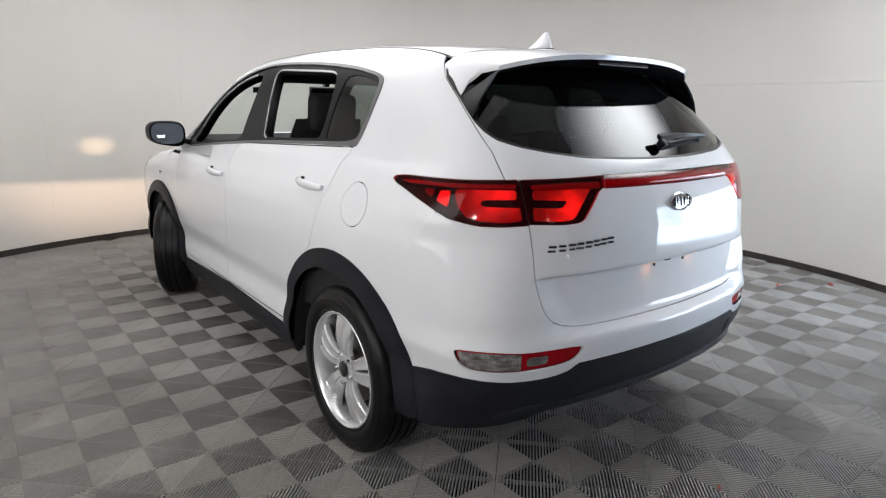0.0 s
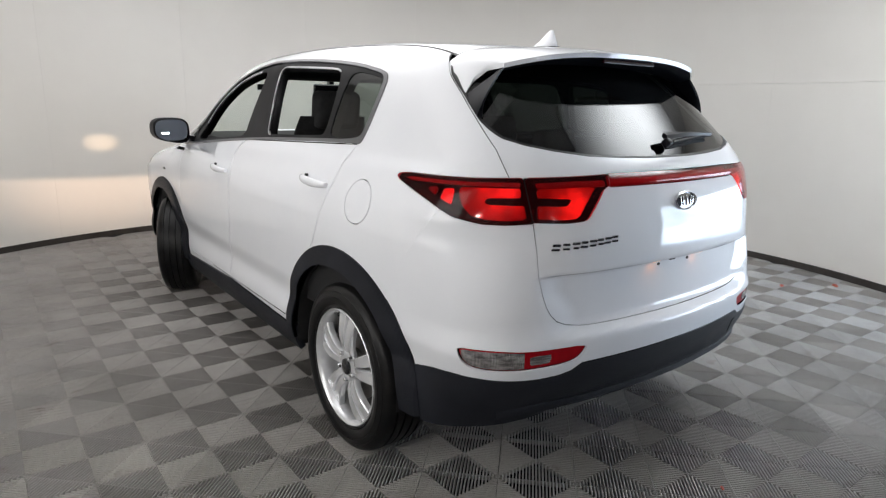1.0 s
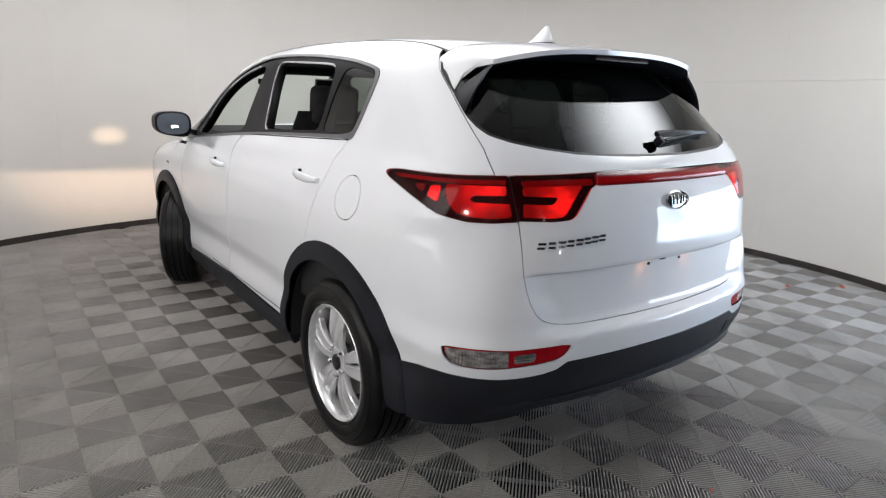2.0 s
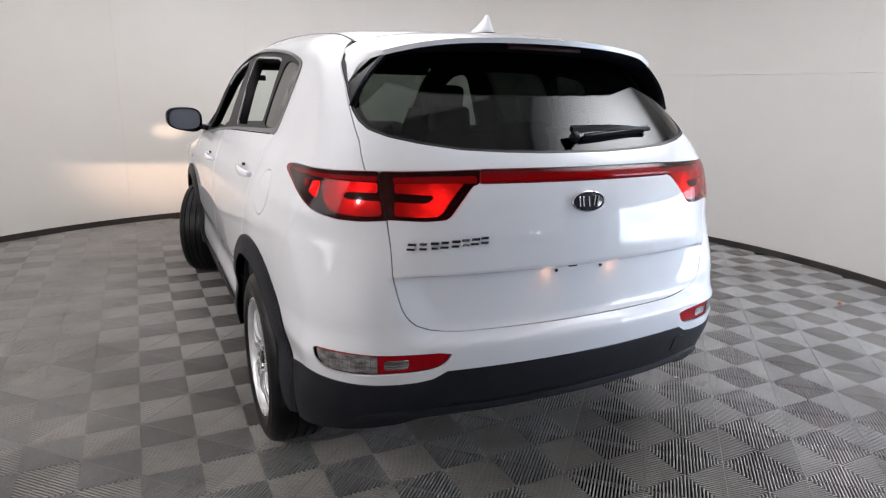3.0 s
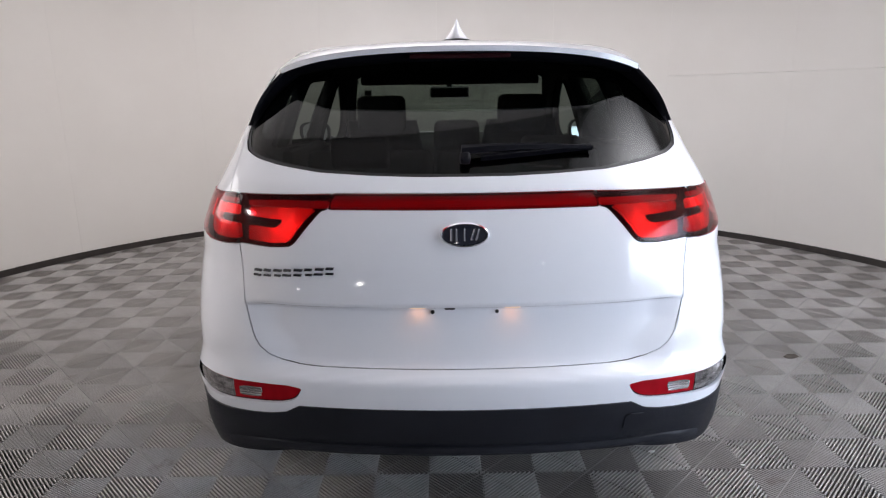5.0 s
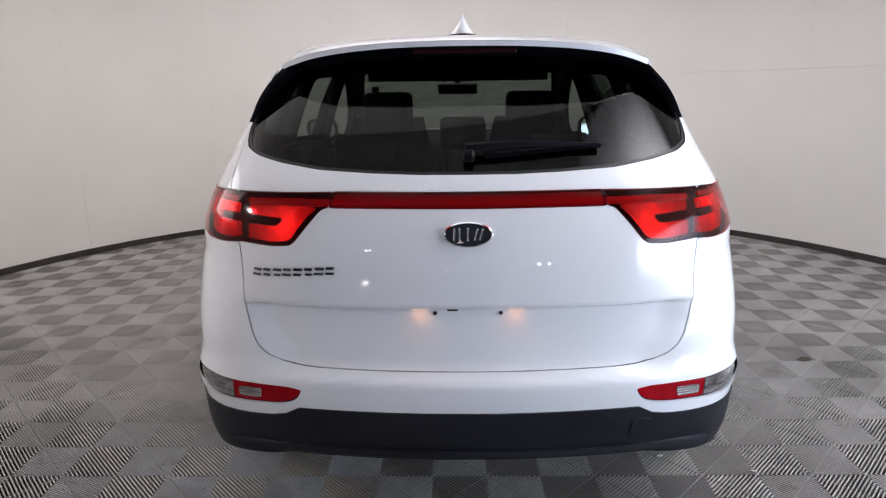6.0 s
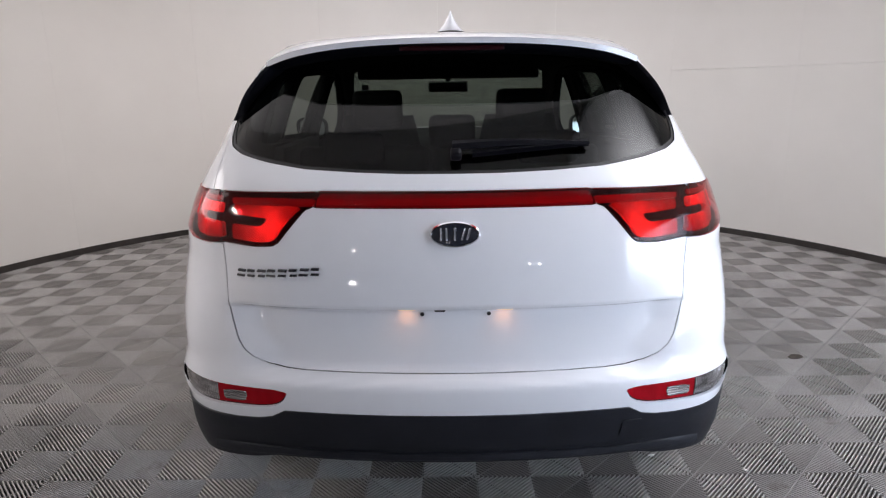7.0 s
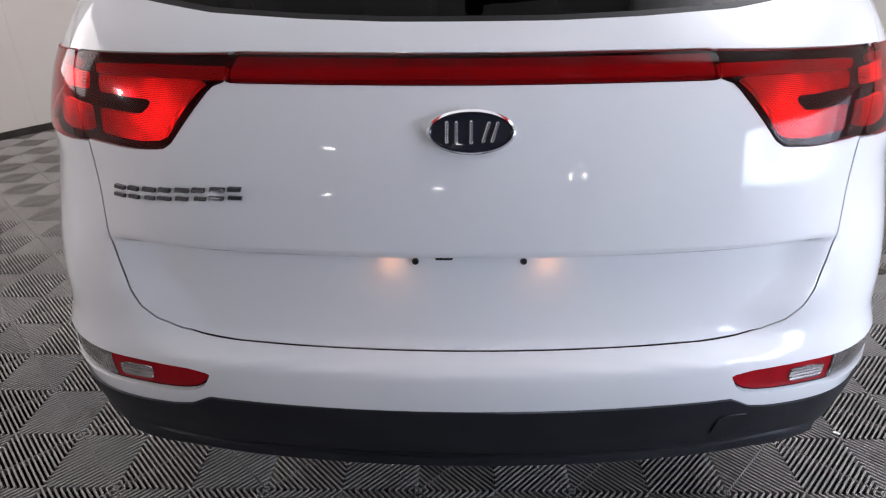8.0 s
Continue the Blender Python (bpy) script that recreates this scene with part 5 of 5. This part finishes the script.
def make_wheel(hub, s, steer, label):
    m = pose(*hub, 0, 0, steer) @ pose(0, 0, 0, 0, 0, 0 if s < 0 else 180)
    w = new("wheel")
    w.parent = car
    w.matrix_world = m
    tagged(w, label)
    bm = lathe(tyre_profile(), 288)
    bm.verts.ensure_lookup_table()
    for v in bm.verts:
        r = math.hypot(v.co.y, v.co.z)
        turn_i = v.index % 288
        if turn_i % 4 == 0 and (0.325 < r < 0.345 or r > 0.3475) and (v.co.x < 0.06 or v.co.x > 0.165):
            f = (r - 0.0045) / r
            v.co.y, v.co.z = v.co.y * f, v.co.z * f
    part("tyre", bm, RUBBER, w, "black rubber tyre", smooth=True)
    rim = part("rim", lathe([(0.024, 0.2425), (0.010, 0.2440), (0.006, 0.2400), (0.010, 0.2330), (0.022, 0.2260), (0.060, 0.2180), (0.200, 0.2150)], 96), ALLOY, w, "silver five-spoke alloy rim", smooth=True)
    for k in range(5):
        a = 2 * math.pi * k / 5 + 0.04
        bm = bmesh.new()
        # two arms that spread from the hub, with a slot between them
        for arm in (-1, 1):
            rows = []
            for q in np.linspace(0, 1, 12):
                r = 0.030 + 0.202 * q
                centre, half = arm * (0.0125 + 0.0285 * q), 0.0128 + 0.0185 * q + 0.05 * max(0, q - 0.9)
                out = 0.031 - 0.017 * math.sin(math.pi * min(1, q * 1.05)) + (0.004 if q < 0.2 else 0)
                edge_in, edge_out = (0.86, 0.80) if arm < 0 else (0.80, 0.86)
                sec = [(-1.0, 0.028), (-1.0, 0.007), (-edge_out, 0.001), (-0.2, 0.003), (0.3, 0.003), (edge_in, 0.001), (1.0, 0.007), (1.0, 0.028)]
                rows.append([bm.verts.new((out + dx, centre + half * e, r)) for e, dx in sec])
            for p, n_ in zip(rows, rows[1:]):
                for i in range(7):
                    bm.faces.new((p[i], p[i + 1], n_[i + 1], n_[i]))
        bmesh.ops.rotate(bm, matrix=Matrix.Rotation(a, 3, "X"), verts=bm.verts[:])
        part("spoke", bm, ALLOY, rim, smooth=True)
    part("hub_disc", lathe([(0.038, 0.068), (0.030, 0.064), (0.026, 0.050), (0.027, 0.034)], 48), ALLOY, rim, smooth=True)
    cap = lathe([(0.027, 0.0335), (0.020, 0.033), (0.017, 0.026), (0.0165, 0.012), (0.0165, 0.0001)], 32)
    part("hub_cap", cap, GLOSS_BLACK, rim, "black hub cap", smooth=True)
    for k in range(5):
        a = 2 * math.pi * (k + 0.5) / 5 + 0.04
        nut = lathe([(0.030, 0.0105), (0.016, 0.0095), (0.013, 0.0070), (0.013, 0.0001)], 6)
        bmesh.ops.translate(nut, vec=(0, 0, 0.056), verts=nut.verts[:])
        bmesh.ops.rotate(nut, matrix=Matrix.Rotation(a, 3, "X"), verts=nut.verts[:])
        part("wheel_nut", nut, CHROME, rim)
    part("brake_disc", lathe([(0.085, 0.148), (0.078, 0.148), (0.078, 0.07), (0.060, 0.068), (0.060, 0.0001)], 48), DISC, w, "grey steel brake disc", smooth=True)
    caliper = block((0.06, 0.07, 0.12), pose(0.09, 0.125, 0.05, 20, 0, 0), 0.012)
    part("caliper", caliper, DARK_ALLOY, w)
    part("back_plate", lathe([(0.11, 0.20), (0.11, 0.0001)], 32), LINER, w)


FACE = 0.922
make_wheel((-FACE, 0.880, 0.346), -1, 0, "rear wheel with black tyre")
make_wheel((FACE, 0.880, 0.346), 1, 0, "rear wheel with black tyre")
make_wheel((-0.938, HUB_F, 0.346), -1, -24, "front wheel turned to the right")
make_wheel((0.915, HUB_F, 0.346), 1, -26, "front wheel turned to the right")

# wheel houses and the underside
for hub in (HUB_R, HUB_F):
    for s in (-1, 1):
        house = lathe([(s * 0.90, 0.425), (s * 0.60, 0.425), (s * 0.60, 0.02)], 40, a0=-0.1, a1=math.pi + 0.1)
        bmesh.ops.translate(house, vec=(0, hub, HUB_Z), verts=house.verts[:])
        part("wheel_house", house, LINER, car)
bm = bmesh.new()
block((1.18, 3.9, 0.10), pose(0, 2.28, 0.30), 0.03, 2, bm)
block((1.74, 1.75, 0.10), pose(0, 2.28, 0.30), 0.03, 2, bm)
block((1.10, 0.30, 0.08), pose(0, 0.30, 0.40), 0.03, 2, bm)
part("underbody", bm, LINER, car)
muffler = lathe([(-0.30, 0.001), (-0.30, 0.075), (-0.27, 0.09), (0.27, 0.09), (0.30, 0.075), (0.30, 0.001)], 24)
bmesh.ops.translate(muffler, vec=(0.1, 0.42, 0.30), verts=muffler.verts[:])
part("muffler", muffler, DARK_ALLOY, car, "dull steel muffler", smooth=True)


# ---- inside the cabin ----
def cushion(size, at, round_=0.05, bm=None):
    return block(size, at, round_, 4, bm)


def front_seat(x):
    seat = new("front_seat")
    seat.parent = car
    tagged(seat, "dark cloth front seat")
    part("seat_cushion", cushion((0.52, 0.54, 0.18), pose(x, 2.42, 0.70, 6, 0, 0), 0.06), CLOTH, seat, smooth=True)
    bm = bmesh.new()
    rows = []
    for k in np.linspace(0, 1, 10):
        z = 0.76 + 0.56 * k
        y = 2.20 - 0.26 * k
        w = 0.245 * (1 - 0.22 * k ** 2.5)
        d = 0.075 * (1 - 0.35 * k)
        rows.append([bm.verts.new((x + w * math.copysign(abs(math.cos(a)) ** 0.5, math.cos(a)), y + d * math.copysign(abs(math.sin(a)) ** 0.7, math.sin(a)), z)) for a in np.linspace(0, 2 * math.pi, 28, endpoint=False)])
    for a, b in zip(rows, rows[1:]):
        for i in range(28):
            bm.faces.new((a[i], a[(i + 1) % 28], b[(i + 1) % 28], b[i]))
    bm.faces.new(rows[0])
    bm.faces.new(rows[-1])
    part("backrest", bm, CLOTH, seat, smooth=True)
    part("headrest", cushion((0.27, 0.10, 0.20), pose(x, 1.905, 1.355, 8, 0, 0), 0.045), CLOTH, seat, smooth=True)
    for dx in (-0.06, 0.06):
        post = lathe([(-0.06, 0.006), (0.06, 0.006)], 10)
        bmesh.ops.rotate(post, matrix=Matrix.Rotation(radians(90), 3, "Y"), verts=post.verts[:])
        bmesh.ops.translate(post, vec=(x + dx, 1.925, 1.31), verts=post.verts[:])
        part("headrest_post", post, CHROME, seat)


front_seat(-0.39)
front_seat(0.39)
bench = new("rear_bench")
bench.parent = car
tagged(bench, "dark cloth rear bench seat")
part("bench_cushion", cushion((1.30, 0.52, 0.18), pose(0, 1.42, 0.70), 0.06), CLOTH, bench, smooth=True)
for x, w in ((-0.37, 0.56), (0.285, 0.72)):
    part("bench_back", cushion((w, 0.15, 0.60), pose(x - 0.005, 1.10, 0.92, -16, 0, 0), 0.05), CLOTH, bench, smooth=True)
for x, w, z in ((-0.40, 0.25, 1.215), (0.40, 0.25, 1.215), (0.005, 0.19, 1.283)):
    part("bench_headrest", cushion((w, 0.09, 0.13), pose(x, 1.02, z, -10, 0, 0), 0.035), CLOTH, bench, smooth=True)

bm = bmesh.new()
block((1.40, 0.46, 0.24), pose(0, 3.16, 1.035, 8, 0, 0), 0.07, 4, bm)
block((1.44, 0.30, 0.30), pose(0, 3.10, 0.80), 0.05, 3, bm)
block((0.26, 1.1, 0.34), pose(0, 2.60, 0.66), 0.05, 3, bm)
part("dashboard", bm, DASH, car, "dark moulded dashboard", smooth=True)
wheel_rim = bmesh.new()
for i in range(36):
    a = 2 * math.pi * i / 36
    for j in range(8):
        b = 2 * math.pi * j / 8
        wheel_rim.verts.new(((0.18 + 0.016 * math.cos(b)) * math.cos(a), 0.016 * math.sin(b), (0.18 + 0.016 * math.cos(b)) * math.sin(a)))
wheel_rim.verts.ensure_lookup_table()
for i in range(36):
    for j in range(8):
        wheel_rim.faces.new([wheel_rim.verts[q] for q in (i * 8 + j, i * 8 + (j + 1) % 8, ((i + 1) % 36) * 8 + (j + 1) % 8, ((i + 1) % 36) * 8 + j)])
block((0.34, 0.03, 0.06), None, 0.012, 2, wheel_rim)
block((0.06, 0.03, 0.18), pose(0, 0, -0.08), 0.012, 2, wheel_rim)
bmesh.ops.transform(wheel_rim, matrix=pose(-0.37, 2.83, 1.0, -24, 0, 0), verts=wheel_rim.verts[:])
part("steering_wheel", wheel_rim, DASH, car, smooth=True)
bm = block((0.265, 0.035, 0.072), pose(0.0, 2.72, 1.478, 8, 0, 0), 0.016, 3)
block((0.035, 0.05, 0.10), pose(0.0, 2.735, 1.515), 0.01, 2, bm)
part("cabin_mirror", bm, GLOSS_BLACK, car, "black cabin mirror", smooth=True)
bm = block((0.046, 0.02, 0.034), pose(-0.54, 2.60, 1.478), 0.004)
part("toll_tag", bm, SEAL, car)
# near-black shell added behind the skin as shade in the panel gaps; it also lines the cabin and the roof
lining = clip(full, 0.52 - z_of(full))
for hole, grow in ((HEAD, 0.01), (GLASS, -0.02), (REAR_OPEN, 0.012), (FRONT_OPEN, 0.012), (QUARTER, 0.004)):
    lining = without(lining, hole, grow)
screen_hole = np.where((y_of(lining) > SCREEN_TOP - 0.02) & (y_of(lining) < SCREEN_LOW + 0.05), np.maximum(line_x(lining) - 0.005, 1.11 - z_of(lining)), 0.05)
lining = clip(lining, -screen_hole)
panel("cabin_lining", both(lift(lining, -0.030)), LINER, car, 0.0)
gap_back_net = clip(clip(full, z_of(full) - 0.54), 0.36 - z_of(clip(full, z_of(full) - 0.54)))
gap_back_net = without(without(gap_back_net, inner_r, 0.04), inner_f, 0.04)
panel("gap_backing", both(lift(gap_back_net, -0.030)), LINER, car, 0.0)
part("cabin_floor", block((1.50, 3.0, 0.04), pose(0, 1.9, 0.56), 0.01), LINER, car)
part("load_floor", block((1.02, 0.80, 0.03), pose(0, 0.62, 0.72), 0.01), DASH, car)
for s in (-1, 1):
    for y, dy in ((1.60, 0.80), (2.62, 0.90)):
        part("door_card", block((0.05, dy, 0.50), pose(s * 0.785, y, 0.965 if y < 2 else 0.925, 0, -s * 6, 0), 0.02), DASH, car)
# dark trim at the head of the windscreen
bm = block((1.15, 0.05, 0.07), pose(0, 2.53, 1.560, -12, 0, 0), 0.015, 2)
block((0.86, 0.06, 0.086), pose(0, 2.525, 1.5715, -12, 0, 0), 0.015, 2, bm)
part("header_trim", bm, LINER, car)

# ---- nose: lamps, grille, lower bumper ----
for s in (-1, 1):
    lens_net = region(full, HEAD, 0.0)
    hl = panel("headlamp", lift(lens_net if s == -1 else mirror(lens_net), 0.003), HEAD_LENS, car, 0.01, "clear headlamp, lit")
    back = region(full, HEAD, -0.002)
    panel("lamp_bowl", lift(back if s == -1 else mirror(back), -0.16), LINER, hl, 0.0)
    # dark mask added over the lens top, blocks the upper rays
    beam_mask_net = clip(region(full, HEAD, 0.0), 0.906 - z_of(region(full, HEAD, 0.0)))
    panel("beam_mask", lift(beam_mask_net if s == -1 else mirror(beam_mask_net), -0.002), LINER, hl, 0.01)
    lens_y = float(to_skin(np.array([[s * 0.66, 3.6, 0.89]]), np.array([[0.0, 1.0, 0.0]]))[0, 1])
    wide = spot_lamp("headlamp_spread", (s * 0.66, lens_y - 0.075, 0.90), (s * 0.90, 5.80, 0.60), 60, 44, 1.0, (1.0, 0.68, 0.46), 0.0006)
    wide.matrix_world = wide.matrix_world @ Matrix.Diagonal((2.4, 1, 1, 1))
    # small unseen plate added to cut the beam to a level line
    part("shutter", block((0.13, 0.003, 0.019), pose(s * 0.66, lens_y - 0.050, 0.9050)), LINER, hl)
    beam = spot_lamp("headlamp_beam", (s * 0.58, lens_y + 0.10, 0.92), (s * 0.98, 5.87, 0.955), 40, 9, 1.0, (1.0, 0.70, 0.44), 0.02)
    beam.matrix_world = beam.matrix_world @ Matrix.Diagonal((1.9, 1, 1, 1))

# a small grey emblem on each front wing
for s in (-1, 1):
    x = skin_from_left(3.596, 0.904)
    part("wing_emblem", block((0.004, 0.055, 0.014), pose(-abs(x) * -s, 3.596, 0.904), 0.0015, 1), DARK_CHROME, car)

# scraps lying on the floor
SCRAP = grain(material("paper", (0.8, 0.8, 0.78), 0.8), 40, (0.70, 0.70, 0.68), (0.82, 0.82, 0.80))
GRIME = grain(material("dark_grime", (0.05, 0.04, 0.03), 0.9), 60, (0.03, 0.025, 0.02), (0.08, 0.065, 0.05))


def scrap(x, y, size, turn, mat, name, label):
    bm = bmesh.new()
    bmesh.ops.create_icosphere(bm, subdivisions=2, radius=1.0)
    rng = random.Random(int(1000 * x))
    for v in bm.verts:
        v.co *= 0.75 + 0.4 * rng.random()
        v.co.z = max(v.co.z, -0.3)
    bmesh.ops.scale(bm, vec=(size, size * 0.45, size * 0.3), verts=bm.verts[:])
    bmesh.ops.transform(bm, matrix=pose(x, y, size * 0.09, 0, 0, turn), verts=bm.verts[:])
    me = bpy.data.meshes.new(name)
    bm.to_mesh(me)
    bm.free()
    me.materials.append(mat)
    tagged(new(name, me), label, name.replace("_", " "))


scrap(0.796, 0.665, 0.016, 20, SCRAP, "paper_scrap", "small crumpled white scrap on the grey floor tiles")
scrap(1.126, 0.560, 0.012, -30, SCRAP, "paper_scrap", "small crumpled white scrap on the grey floor tiles")
scrap(1.884, 1.593, 0.045, 5, GRIME, "dirt_lump", "dark lump of dirt on the grey floor tiles")

SMEAR = grain(material("red_paint_smear", (0.4, 0.08, 0.05), 0.7), 50, (0.30, 0.06, 0.04), (0.48, 0.12, 0.08))
for x, y, size in ((3.139, 0.972, 0.030), (3.509, 0.716, 0.040), (0.105, -0.219, 0.014)):
    scrap(x, y, size, 40, SMEAR, "paint_smear", "small dry red paint smear on the grey floor tiles")


# ---- floor tiles ----
for x, y in TILES_NEAR:
    tile = new("tile", tile_mesh)
    tile.parent = floor
    tile.matrix_world = pose(x, y, 0, 0, 0, 45)
tvn = np.array(tv)
c45 = math.sqrt(0.5)
turned = np.stack([(tvn[:, 0] - tvn[:, 1]) * c45, (tvn[:, 0] + tvn[:, 1]) * c45, tvn[:, 2]], 1)
allv = np.concatenate([turned + np.array([x, y, 0.0]) for x, y in TILES_REST])
allf = [tuple(k + i * len(tv) for k in f) for i in range(len(TILES_REST)) for f in tf]
me = bpy.data.meshes.new("far_tiles")
me.from_pydata(allv.tolist(), [], allf)
me.materials.append(TILE)
far_tiles = tagged(new("far_tiles", me), kind="stuff")
far_tiles.parent = floor
